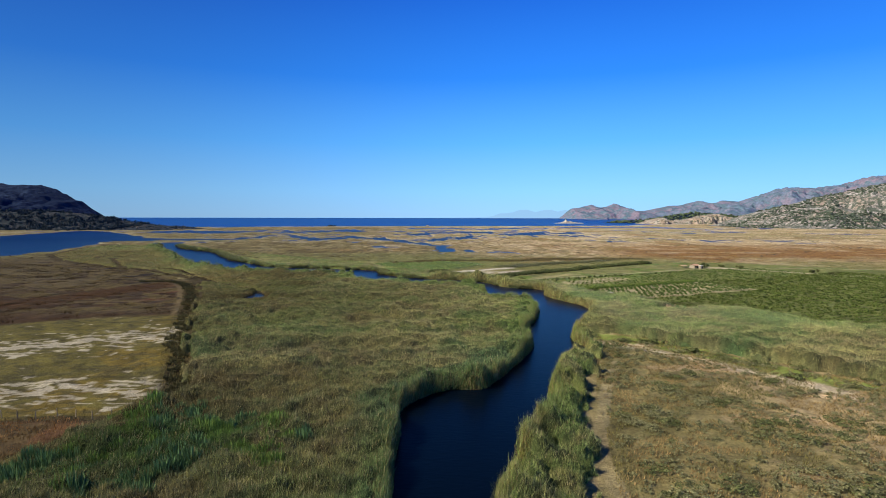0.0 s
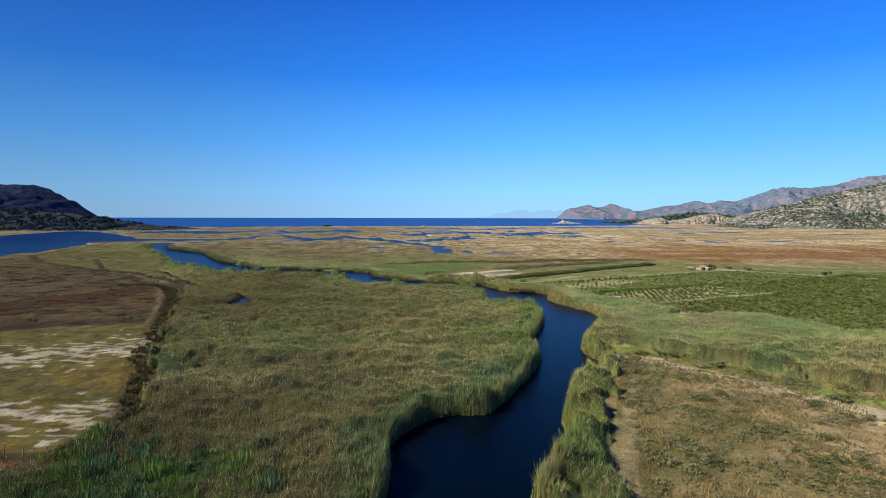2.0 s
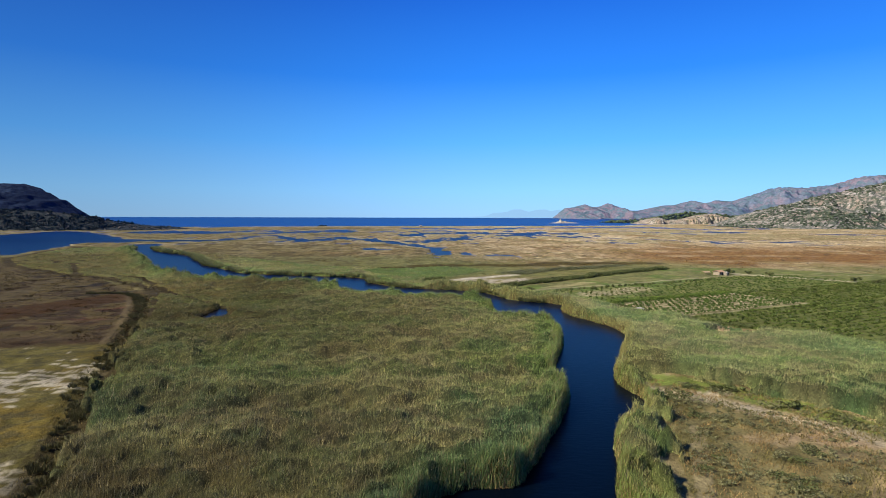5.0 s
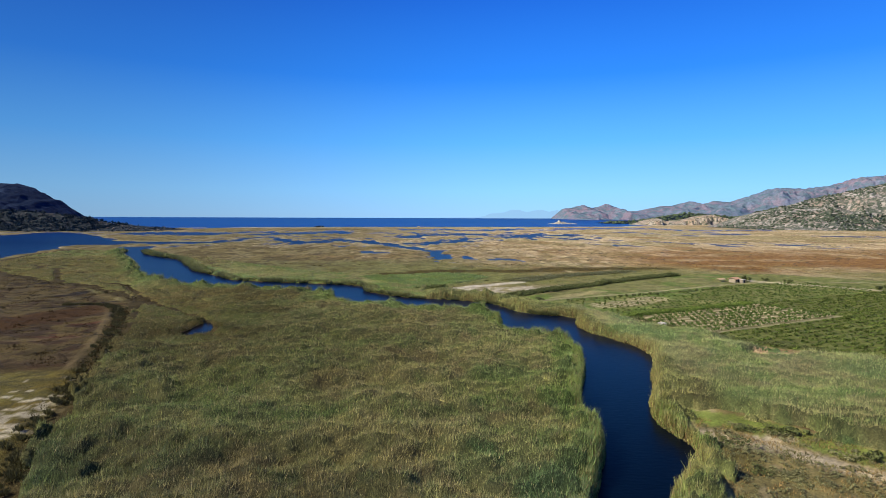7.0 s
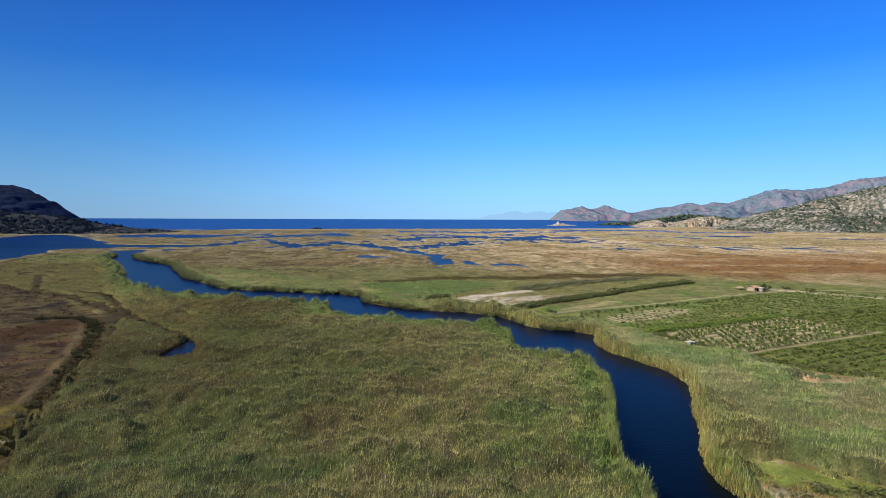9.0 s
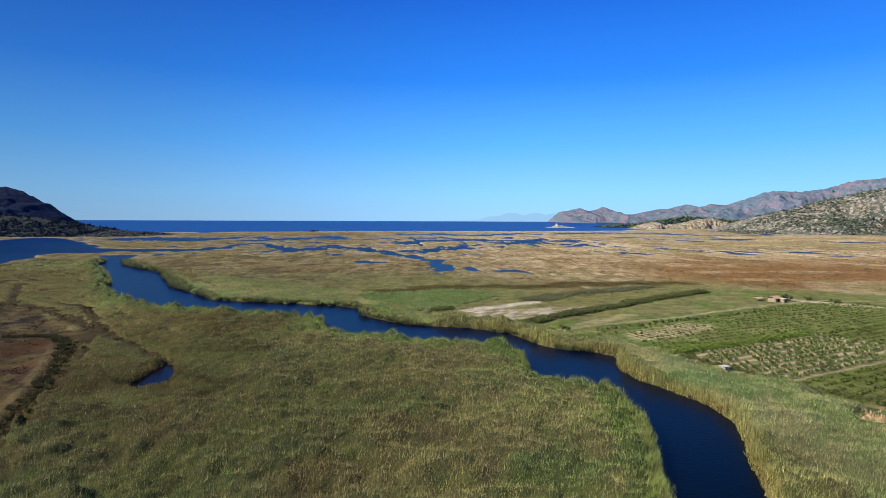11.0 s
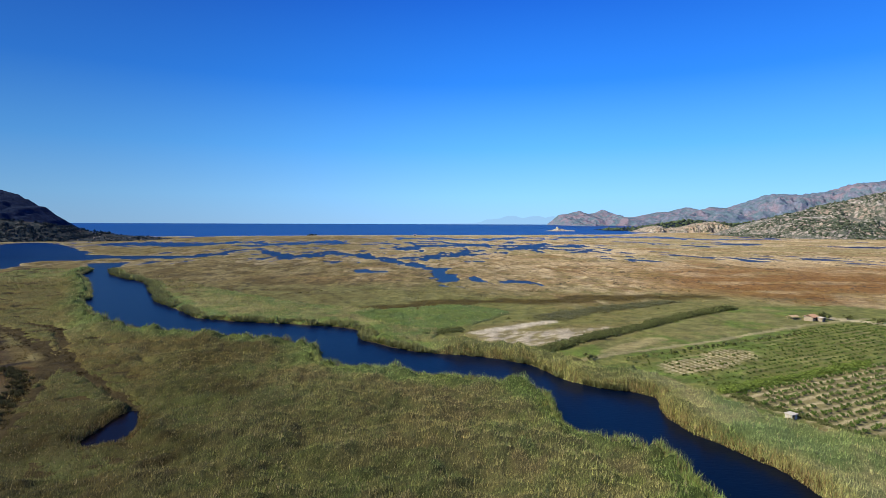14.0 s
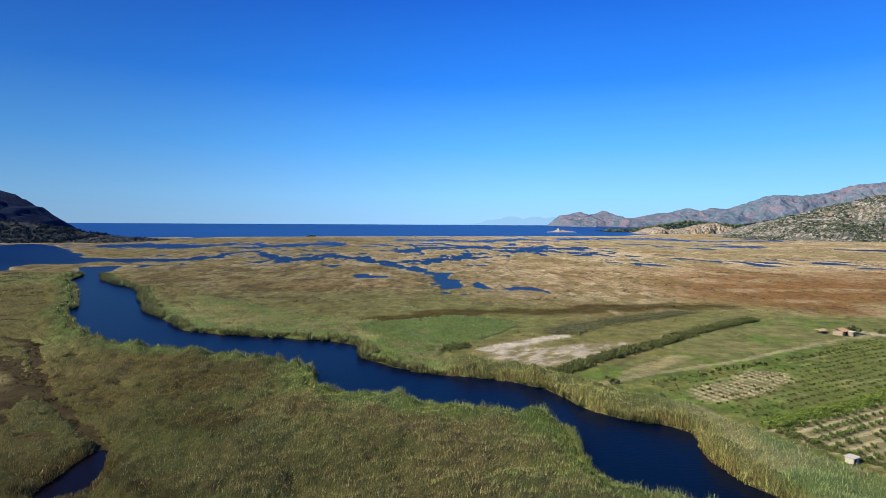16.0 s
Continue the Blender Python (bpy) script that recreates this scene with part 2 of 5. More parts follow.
def reed_height(x, y, d):
    """Height of the standing reed at a place d metres from the water."""
    wob = (fbm(x / 3.5, y / 3.5, 41, 3) - 0.5) * 3.0
    tall = 0.0 * x
    for bed, h in ((BED_WEST, 3.5), (BED_STRIP, 3.7), (BED_EAST, 3.3), (BED_NORTH, 1.5), (BED_GREEN, 1.3)):
        k = np.minimum(inside(bed, x, y, 12) + wob * (1.3 if bed is BED_STRIP else 1.5 if bed is BED_WEST else 1.4 if bed is BED_EAST else 0.6), (d + 0.45) * 1.6)
        tall = np.maximum(tall, h * smooth(-0.2, 1.8 if bed is BED_EAST else 1.3, k))
    tall = tall * (0.52 + 0.96 * fbm(x / 7, y / 7, 43, 3)) * (1 + 0.14 * smooth(4, 0.5, d)) * (1 + (fbm(x / 2.8, y / 2.8, 44, 2) - 0.5) * 0.9 * smooth(7, 1, d)) * (1 + (fbm(x / 7, y / 8, 45, 2) - 0.5) * 1.3 * smooth(12, 2, d) * smooth(215, 255, y))
    # lower and thinner to the north-west, round the pond
    low = smooth(-25, -80, x + 0.35 * (y - 200)) * smooth(150, 230, y) * smooth(3, 16, d)
    round_pond = smooth(26, 8, np.hypot(x + 62, (y - 208) * 0.8))
    strip = smooth(1.5, 7, inside(BED_STRIP, x, y, 8)) + smooth(3, 0, inside(BED_STRIP, x, y, 8) + 3)
    tall = tall * np.where(inside(BED_STRIP, x, y, 8) > 0, 0.55 + 0.45 * np.clip(strip, 0, 1) * 1.0 * smooth(9, 3, d) + 0.1, 1)
    tall = tall * np.where(inside(BED_STRIP, x, y, 8) > -2, 0.35 + 0.75 * smooth(0.36, 0.52, fbm(x / 4.5, y / 5.5, 46, 3)), 1)
    tall = tall * (1 - smooth(7.0, 4.0, np.hypot((x - 82.5) * 0.8, (y - 171.5) * 1.5)))
    mud = smooth(1.3, 0.6, creek_way(x, y) + (fbm(x / 2.6, y / 2.6, 47, 4) - 0.5) * 3.4)
    tall = tall * (1 - mud) * (1 - smooth(0.62, 0.68, fbm(x / 6, y / 4, 48, 4)) * low)
    south_pond = smooth(14, 6, np.hypot((x + 58) * 0.8, y - 194))
    return tall * (1 - 0.62 * low) * (1 - 0.5 * np.maximum(round_pond, 1.5 * south_pond))


def reed_colour(x, y, d):
    """Mix of green, straw and brown stands."""
    a = fbm(x / 26, y / 26, 51, 4)
    b = fbm(x / 7, y / 7, 55, 3)
    fine = fbm(x / 2.2, y / 2.2, 53, 3)
    g = 0.05 + smooth(0.42, 0.58, a) * 0.32 + smooth(0.48, 0.60, fbm(x / 11, y / 9, 52, 4)) * 0.3 + smooth(0.46, 0.58, fine) * 0.35
    shore = -inside(RIVER, x, y, 20)
    wide = 1 + 0.7 * smooth(205, 235, y)
    in_strip = smooth(-4, 1, inside(BED_STRIP, x, y, 8))
    g = np.clip(np.maximum(g, (0.95 - 0.55 * in_strip * smooth(0.42, 0.56, fbm(x / 3, y / 4, 60, 3))) * smooth(8.5, 4, shore / wide + (b - 0.5) * 9)), 0, 1)
    east = smooth(-3, 2, inside(BED_EAST, x, y, 6)) * smooth(128, 140, y)
    g = g * (1 - 0.5 * east * smooth(12, 5, shore + (b - 0.5) * 8))
    g = np.maximum(g, east * (0.25 + 0.6 * smooth(0.48, 0.60, fbm(x / 9, y / 7, 50, 3))) * smooth(4, 12, shore))
    for px, py, pr in ((20, 151, 11), (-28, 71, 13), (37, 165, 8), (22, 118, 9), (30, 140, 9), (15, 103, 7), (62, 190, 14), (-20, 290, 12), (95, 150, 18)):
        g = np.maximum(g, 0.9 * smooth(pr, pr * 0.4, np.hypot(x - px, y - py) + (b - 0.5) * 14))
    g = np.maximum(g, smooth(-2, 3, inside(BED_GREEN, x, y, 6)))
    brown_off = 1 - smooth(-3, 2, inside(BED_GREEN, x, y, 6))
    brown = np.maximum(smooth(-5, -50, x + 0.1 * (y - 150)) * smooth(125, 190, y) * smooth(520, 430, y) * 0.72, 0.5 * smooth(30, -10, x) * smooth(125, 165, y) * smooth(240, 215, y + (a - 0.5) * 60)) + smooth(0.55, 0.7, fbm(x / 15, y / 15, 58, 3)) * 0.3
    brown = np.clip(brown + 0.12 * smooth(0, -45, x) * smooth(95, 120, y) + 0.45 * smooth(15, -8, x + (b - 0.5) * 16) * smooth(118, 88, y) + 0.5 * smooth(0, 2, inside(BED_STRIP, x, y, 8)) * smooth(4.5, 7, d) * smooth(0.4, 0.55, b), 0, 1)
    by_pond = smooth(46, 18, np.hypot(x + 74, (y - 203) * 0.9) + (b - 0.5) * 20)
    brown = np.maximum(brown, 0.72 * by_pond) * brown_off * smooth(1, 7, shore / wide + (b - 0.5) * 4) * (1 - 0.85 * smooth(285, 310, y) * smooth(-150, -110, x))
    streak = smooth(0.42, 0.60, fbm(x / 9, y / 7, 57, 4))
    straw = np.stack([0.42 - 0.10 * streak, 0.40 - 0.11 * streak, 0.165 - 0.03 * streak], -1)
    # brown reed, taken darker near and by the pond to imitate lens vignette
    umber = np.stack([0.175 + 0 * x, 0.140 + 0 * x, 0.052 + 0 * x], -1) * ((0.74 + 0.42 * smooth(205, 255, y)) * (1 - 0.22 * by_pond))[..., None]
    lush = smooth(150, 110, y)
    lush = lush * (1 - smooth(-4, 1, inside(BED_STRIP, x, y, 8)))
    green = np.stack([0.165 + 0.045 * b - 0.045 * lush, 0.27 - 0.045 * lush, 0.064 + 0.03 * fbm(x / 12, y / 12, 59, 2) + 0.008 * lush], -1)
    c = straw + (umber - straw) * np.clip(brown, 0, 1)[..., None]
    c = c + (green * (1 - 0.35 * np.clip(brown, 0, 1))[..., None] - c) * (g * (1 - 0.55 * np.clip(brown, 0, 1)))[..., None]
    c = c * (1 + np.array([0.12, 0.14, 0.34]) * (smooth(48, 60, x) * smooth(120, 150, y))[..., None]) * (1 + 0.2 * smooth(215, 240, y) * smooth(16, 6, shore))[..., None]
    # near western stand dimmed: lens vignette put into the colour
    c = c * (1 - 0.10 * smooth(25, 5, x) * smooth(155, 120, y))[..., None]
    sedge = smooth(13, 6, np.hypot(x + 28, (y - 71) * 1.2) + (b - 0.5) * 12)
    return (c + (np.array([0.065, 0.115, 0.032]) - c) * (sedge * 0.85)[..., None]) * np.array([0.93, 0.905, 0.93])


def soil_colour(x, y, d):
    """Bare earth, turf, salt and dry marsh."""
    n1, n2, n3 = fbm(x / 40, y / 60, 61, 5), fbm(x / 11, y / 8, 65, 4), fbm(x / 3, y / 3, 69, 3)

    def put(c, colour, k):
        return c + (np.array(colour) - c) * np.clip(k, 0, 1)[..., None]
    c = np.stack([0.36 + 0 * x, 0.26 + 0 * x, 0.14 + 0 * x], -1)
    c = put(c, (0.26, 0.165, 0.078), smooth(0.45, 0.62, n1))
    c = put(c, (0.20, 0.18, 0.065), smooth(0.5, 0.62, n2) * 0.6)
    c = put(c, (0.50, 0.39, 0.245), smooth(0.50, 0.62, fbm(x / 30, y / 75, 71, 5)) * 0.6)
    patch = fbm(x / 6, y / 13, 70, 5)
    c = put(c, (0.50, 0.40, 0.25), smooth(0.52, 0.60, patch) * smooth(0.40, 0.56, fbm(x / 35, y / 60, 72, 3)) * 0.8)
    c = put(c, (0.155, 0.115, 0.055), smooth(0.47, 0.40, patch) * 0.3)
    c = put(c, (0.25, 0.215, 0.105), smooth(0.44, 0.58, fbm(x / 90, y / 45, 80, 4)) * smooth(560, 700, y) * 0.7)
    # rust-red glasswort to the east
    rust = smooth(120, 190, x - 0.1 * (y - 400)) * smooth(340, 385, y + (n1 - 0.5) * 80) * smooth(640, 470, y + (n1 - 0.5) * 120)
    c = put(c, (0.205, 0.112, 0.04), rust * (0.45 + 0.55 * smooth(0.40, 0.56, fbm(x / 40, y / 22, 62, 5))))
    olive = smooth(120, -120, x + (n1 - 0.5) * 160) * np.maximum(smooth(800, 560, y), 0.8 * smooth(1600, 1300, y) * smooth(0, -160, x))
    c = put(c, (0.175, 0.155, 0.066), olive * 0.75)
    meadow = smooth(500, 380, y + (n1 - 0.5) * 150) * smooth(90, -30, x + (n2 - 0.5) * 30) * smooth(250, 300, y)
    c = put(c, (0.172, 0.165, 0.07), meadow * 0.85)
    c = put(c, (0.10, 0.075, 0.03), olive * smooth(0.53, 0.6, fbm(x / 9, y / 18, 63, 5)) * 0.8)
    gully = np.abs(fbm(x / 38, y / 30, 64, 4) - 0.5)
    c = put(c, (0.06, 0.05, 0.035), smooth(0.011, 0.004, gully) * smooth(300, 340, y) * smooth(900, 700, y) * 0.8)
    # greener rim of the farm land and the river
    rim = smooth(460, 330, y + (n1 - 0.5) * 130 + 0.28 * np.abs(x - 20)) * smooth(250, 290, y) * smooth(-120, -60, x)
    c = put(c, (0.17, 0.185, 0.06), rim * 0.85)
    dark = smooth(12, 5, beside([(-30, 338), (2, 356), (26, 366), (62, 365), (95, 376), (150, 380)], x, y, 16) + (n2 - 0.5) * 18)
    c = put(c, (0.075, 0.056, 0.013), dark * 0.92)
    # western flats
    west = smooth(-2, 4, -(x - np.interp(y, [40, 66, 85, 97, 111, 138, 162, 206, 243, 305, 400], [-72, -48, -38, -38, -44, -56, -65, -82, -101, -150, -240])))
    west = west * smooth(420, 330, y)
    c = put(c, (0.068, 0.045, 0.023), west)
    lines = fbm(x / 34 + y / 200, y / 5 - x / 60, 68, 4)
    c = put(c, (0.055, 0.031, 0.015), west * smooth(0.47, 0.54, lines) * 0.85)
    c = put(c, (0.115, 0.047, 0.03), west * smooth(14, 7, np.hypot(x + 88, (y - 207) * 0.55) + (n2 - 0.5) * 9) * 0.8)
    c = put(c, (0.105, 0.08, 0.042), west * smooth(0.45, 0.40, lines) * 0.7 * smooth(165, 185, y))
    c = put(c, (0.105, 0.084, 0.044), west * smooth(215, 260, y + (n1 - 0.5) * 60) * 0.75)
    c = put(c, (0.05, 0.033, 0.02), west * smooth(0.53, 0.60, fbm(x / 10, y / 5, 73, 5)) * smooth(160, 180, y) * 0.9)
    c = put(c, (0.105, 0.08, 0.032), west * smooth(0.5, 0.58, fbm(x / 4, y / 4, 74, 5)) * smooth(160, 180, y) * 0.8)
    band = beside([(-103, 243), (-112, 232), (-118, 219), (-121, 205), (-126, 195), (-136, 184), (-150, 172)], x, y, 16)
    c = put(c, (0.058, 0.029, 0.010), smooth(12, 6, band + (n2 - 0.5) * 8) * 0.9)
    drain = beside(DITCH, x, y, 8)
    # dark ditch soil, widened at low y to paint in the reeds' shadow edge
    c = put(c, (0.05, 0.041, 0.022), smooth(2.6, 1.1, drain * (1 - 0.55 * smooth(175, 150, y)) + (n2 - 0.5) * 5))
    bank = beside(DITCH + np.array([-3.4, -0.5]), x, y, 8)
    c = put(c, (0.15, 0.115, 0.06), smooth(1.1, 0.4, bank + (n3 - 0.5)) * smooth(130, 160, y) * smooth(255, 225, y) * 0.7)
    mud = smooth(2.6, 1.0, creek_way(x, y) + (n2 - 0.5) * 4)
    c = put(c, (0.03, 0.024, 0.02), mud)
    under = np.maximum(smooth(-5, -2, inside(BED_WEST, x, y, 6)), smooth(0, 3, inside(BED_EAST, x, y, 6)))
    c = put(c, (0.06, 0.046, 0.02), under)
    crack = np.abs(fbm(x / 16, y / 8, 66, 4) - 0.5)
    c = put(c, (0.035, 0.028, 0.018), west * smooth(0.016, 0.006, crack) * smooth(160, 175, y))
    c = put(c, (0.05, 0.042, 0.02), smooth(1.4, 0.6, beside([(-150, 85.5), (-39, 84.5)], x, y, 5) + (n3 - 0.5)))
    flat = smooth(-1.5, 1.5, inside(SALT_FLAT, x, y, 10) + (n2 - 0.5) * 3 - 1)
    c = put(c, (0.125, 0.108, 0.030), flat)
    c = put(c, (0.16, 0.118, 0.026), flat * smooth(0.46, 0.60, fbm(x / 9, y / 5, 78, 4)) * smooth(-78, -58, x))
    c = put(c, (0.075, 0.066, 0.030), flat * smooth(0.52, 0.60, fbm(x / 2.2, y / 1.2, 79, 4)) * 0.7)
    lie = y - 132 - 0.62 * (x + 75)
    band = np.exp(-(lie / 10) ** 2) + 0.75 * np.exp(-((y - 98 - 0.12 * (x + 55)) / 7.0) ** 2)
    crust = flat * smooth(0.52, 0.58, fbm(x / 2.6, y / 1.0, 75, 5) * 0.58 + fbm(x / 14, y / 5, 76, 3) * 0.2 + 0.19 * np.minimum(band, 1))
    c = put(c, (0.47, 0.42, 0.33), crust * 0.85)
    dry = smooth(-1, 1, np.minimum(82 - y, -38 - x - (82 - y) * 0.35))
    c = put(c, (0.15, 0.08, 0.04), dry)
    c = put(c, (0.11, 0.075, 0.035), dry * smooth(0.5, 0.6, n2))
    # dry scrub by the river
    scrub = smooth(-1, 2, inside(SCRUB, x, y, 10) + (n2 - 0.5) * 3)
    c = put(c, (0.41, 0.315, 0.16), scrub)
    c = put(c, (0.20, 0.175, 0.072), scrub * np.maximum(smooth(0.47, 0.58, n2) * 0.8, 0.8 * smooth(56, 40, x + (n1 - 0.5) * 30)))
    c = put(c, (0.15, 0.135, 0.06), scrub * smooth(0.54, 0.62, fbm((x + y) / 9, (y - x) / 4, 86, 4)) * 0.7)
    c = put(c, (0.53, 0.39, 0.24), scrub * np.maximum(smooth(0.53, 0.64, fbm(x / 14, y / 9, 77, 4)) * smooth(38, 54, x), 0.45 * smooth(52, 64, x + (n2 - 0.5) * 14) * smooth(0.40, 0.52, n1 + n3 * 0.2)))
    c = put(c, (0.15, 0.13, 0.055), scrub * smooth(-7, -3, inside(BED_STRIP, x, y, 10) + (n2 - 0.5) * 4) * 0.8)
    path = beside(rounded([(24, 60), (25.5, 72), (30, 84), (34, 95), (42, 112)], 4, False), x, y, 6)
    c = put(c, (0.55, 0.45, 0.29), scrub * smooth(0.6, 0.2, path + (n3 - 0.5) * 0.8) * 0.3)
    trail = beside(rounded([(44, 128), (51, 123), (57, 115), (64, 107), (69, 98), (73, 88), (76, 76)], 4, False), x, y, 8)
    c = put(c, (0.52, 0.44, 0.32), smooth(2.6, 0.6, trail + (n2 - 0.5) * 5) * 0.85)
    turf = smooth(3.6, 1.8, beside([(46, 135.5), (51, 133), (55, 128.5), (59, 122.5), (64, 115.5), (69, 108), (74, 101), (81, 93), (92, 84)], x, y, 8) + (n2 - 0.5) * 3)
    c = put(c, (0.20, 0.26, 0.055), turf * 0.9)
    c = put(c, (0.52, 0.44, 0.31), smooth(2.6, 1.2, np.hypot(x - 53.5, (y - 126.5) * 1.3) + (n2 - 0.5) * 2))
    c = put(c, (0.42, 0.33, 0.2), smooth(6, 3, np.hypot((x - 84) * 0.7, (y - 171.5) * 1.6) + (n2 - 0.5) * 3))
    # farm land
    farm = smooth(-1, 2, inside(FARM, x, y, 10) + (n2 - 0.5) * 3)
    c = put(c, (0.14, 0.20, 0.045), farm)
    c = put(c, (0.26, 0.23, 0.088), farm * smooth(0.46, 0.62, fbm(x / 9, y / 9, 81, 5)) * 0.55)
    c = put(c, (0.09, 0.115, 0.035), farm * smooth(0.5, 0.62, fbm(x / 1.6, y / 2.2, 82, 4)) * 0.5)
    c = put(c, (0.235, 0.215, 0.095), farm * smooth(0, 4, -(x * 0.45 - y + 233)) * smooth(0.36, 0.52, fbm(x / 12, y / 12, 84, 5)) * 0.7)
    v = -0.385 * (x - 68) + 0.923 * (y - 221)
    u = 0.923 * (x - 68) + 0.385 * (y - 221)
    plots = farm * smooth(1.0, 0.0, v) * smooth(-3, 0, u)
    near = plots * smooth(-30, -27, v) * smooth(66, 62, u)
    c = put(c, (0.27, 0.24, 0.12), near * 0.9)
    c = put(c, (0.52, 0.45, 0.29), near * smooth(0.25, 0.6, np.cos((v + 2.2) * 2 * np.pi / 3.05 + np.pi) + (n2 - 0.5) * 0.6) * 0.85)
    c = put(c, (0.14, 0.155, 0.045), (plots - near) * 0.9)
    c = put(c, (0.175, 0.19, 0.06), farm * smooth(-1, 2, 0.42 * u + 2 - v + (n2 - 0.5) * 6) * smooth(1, 3, v) * smooth(0, 30, u) * 0.8)
    rows = 0.5 + 0.5 * np.sin(v * 2 * np.pi / 3.05)
    stripes = smooth(0.2, 0.7, np.sin(u * 2 * np.pi / 2.5 + (n2 - 0.5) * 1.0))
    bare = np.maximum(smooth(1.15, 0.8, np.hypot((u - 35) / 11, (v - 24) / 6.5) + (n2 - 0.5)), smooth(1.15, 0.8, np.hypot((u - 17) / 13, (v - 20) / 6) + (n2 - 0.5)))
    c = put(c, (0.235, 0.205, 0.09), farm * bare * 0.8)
    c = put(c, (0.56, 0.49, 0.33), farm * bare * stripes * 0.95)
    c = put(c, (0.40, 0.34, 0.18), farm * smooth(2.4, 0.8, beside([(56, 262), (68, 271), (81, 280)], x, y, 6) + (n2 - 0.5) * 5) * 0.6)
    c = put(c, (0.40, 0.34, 0.19), 0.4 * farm * smooth(0.5, 0.75, rows) * smooth(0.50, 0.60, fbm(u / 12, v / 9, 83, 3)) * smooth(6, 12, v) * smooth(38, 30, v) * 0.8)
    c = put(c, (0.42, 0.36, 0.22), smooth(1.2, 0.5, beside(ROAD, x, y, 6) + (n3 - 0.5) * 0.8) * 0.7)
    c = put(c, (0.52, 0.46, 0.31), smooth(3.2, 2.0, beside([(168, 314), (205, 277), (250, 235)], x, y, 8)) * 0.9)
    pan = smooth(-1.5, 2.5, inside(SALT_PAN, x, y, 12) + (n2 - 0.5) * 9)
    c = put(c, (0.235, 0.20, 0.085), smooth(-8, -2, inside(SALT_PAN, x, y, 14) + (n2 - 0.5) * 5) * 0.8)
    c = put(c, (0.50, 0.44, 0.35), pan * (0.15 + 0.85 * smooth(0.42, 0.58, fbm((x + y) / 9, (x - y) / 3, 85, 5))))
    c = put(c, (0.62, 0.56, 0.46), smooth(3.4, 1.4, beside([(20, 292), (29, 298), (38, 303.5), (50, 312)], x, y, 8) + (n2 - 0.5) * 4) * 0.9)
    c = put(c, (0.62, 0.55, 0.43), smooth(3, 1.5, np.hypot((x - 11) * 0.6, y - 279) + (n3 - 0.5) * 2))
    # sand of the beach and wet rims
    shore = np.interp(x, [-900, -597, -203, 281, 661, 900, 1300, 2500], [1420, 1500, 1640, 1705, 1808, 2100, 2250, 2250])
    c = put(c, (0.55, 0.46, 0.33), smooth(60, 25, shore - y))
    c = put(c, (0.50, 0.43, 0.30), smooth(480, 600, y) * smooth(6, 2.5, d + (n2 - 0.5) * 9) * 0.35)
    c = put(c, (0.10, 0.085, 0.04), smooth(2.2, 0.8, d) * smooth(420, 360, y) * 0.8)
    c = put(c, (0.05, 0.042, 0.026), smooth(0.4, -0.4, d) * smooth(420, 360, y))
    tone = 1 + smooth(300, 430, y) * (0.26 * smooth(40, 220, x) - 0.16 * smooth(60, -140, x))
    return c * np.array([0.84, 0.84, 0.80]) * (tone * (0.86 + 0.28 * n3))[..., None]


# ---- materials ----
def material(name):
    m = bpy.data.materials.new(name)
    m.use_nodes = True
    n, l = m.node_tree.nodes, m.node_tree.links
    return m, n, l, n["Principled BSDF"]


def place_of(n):
    return n.new("ShaderNodeNewGeometry")


def grain(n, l, geo, scale, detail=4.0, rough=0.6):
    t = n.new("ShaderNodeTexNoise")
    t.inputs["Scale"].default_value, t.inputs["Detail"].default_value, t.inputs["Roughness"].default_value = scale, detail, rough
    l.new(geo.outputs["Position"], t.inputs["Vector"])
    return t.outputs["Fac"]


def mapped(n, l, value, a0, a1, b0, b1):
    r = n.new("ShaderNodeMapRange")
    for i, v in enumerate((a0, a1, b0, b1)):
        r.inputs[1 + i].default_value = v
    l.new(value, r.inputs[0])
    return r.outputs[0]


def mixed(n, l, fac, a, b, kind="MIX"):
    x = n.new("ShaderNodeMix")
    x.data_type, x.blend_type = "RGBA", kind
    for sock, v in ((x.inputs[0], fac), (x.inputs[6], a), (x.inputs[7], b)):
        if isinstance(v, (int, float)):
            sock.default_value = v
        elif isinstance(v, tuple):
            sock.default_value = (*v, 1)
        else:
            l.new(v, sock)
    return x.outputs[2]


def bumped(n, l, bsdf, height, strength, distance):
    b = n.new("ShaderNodeBump")
    b.inputs["Strength"].default_value, b.inputs["Distance"].default_value = strength, distance
    l.new(height, b.inputs["Height"])
    l.new(b.outputs["Normal"], bsdf.inputs["Normal"])


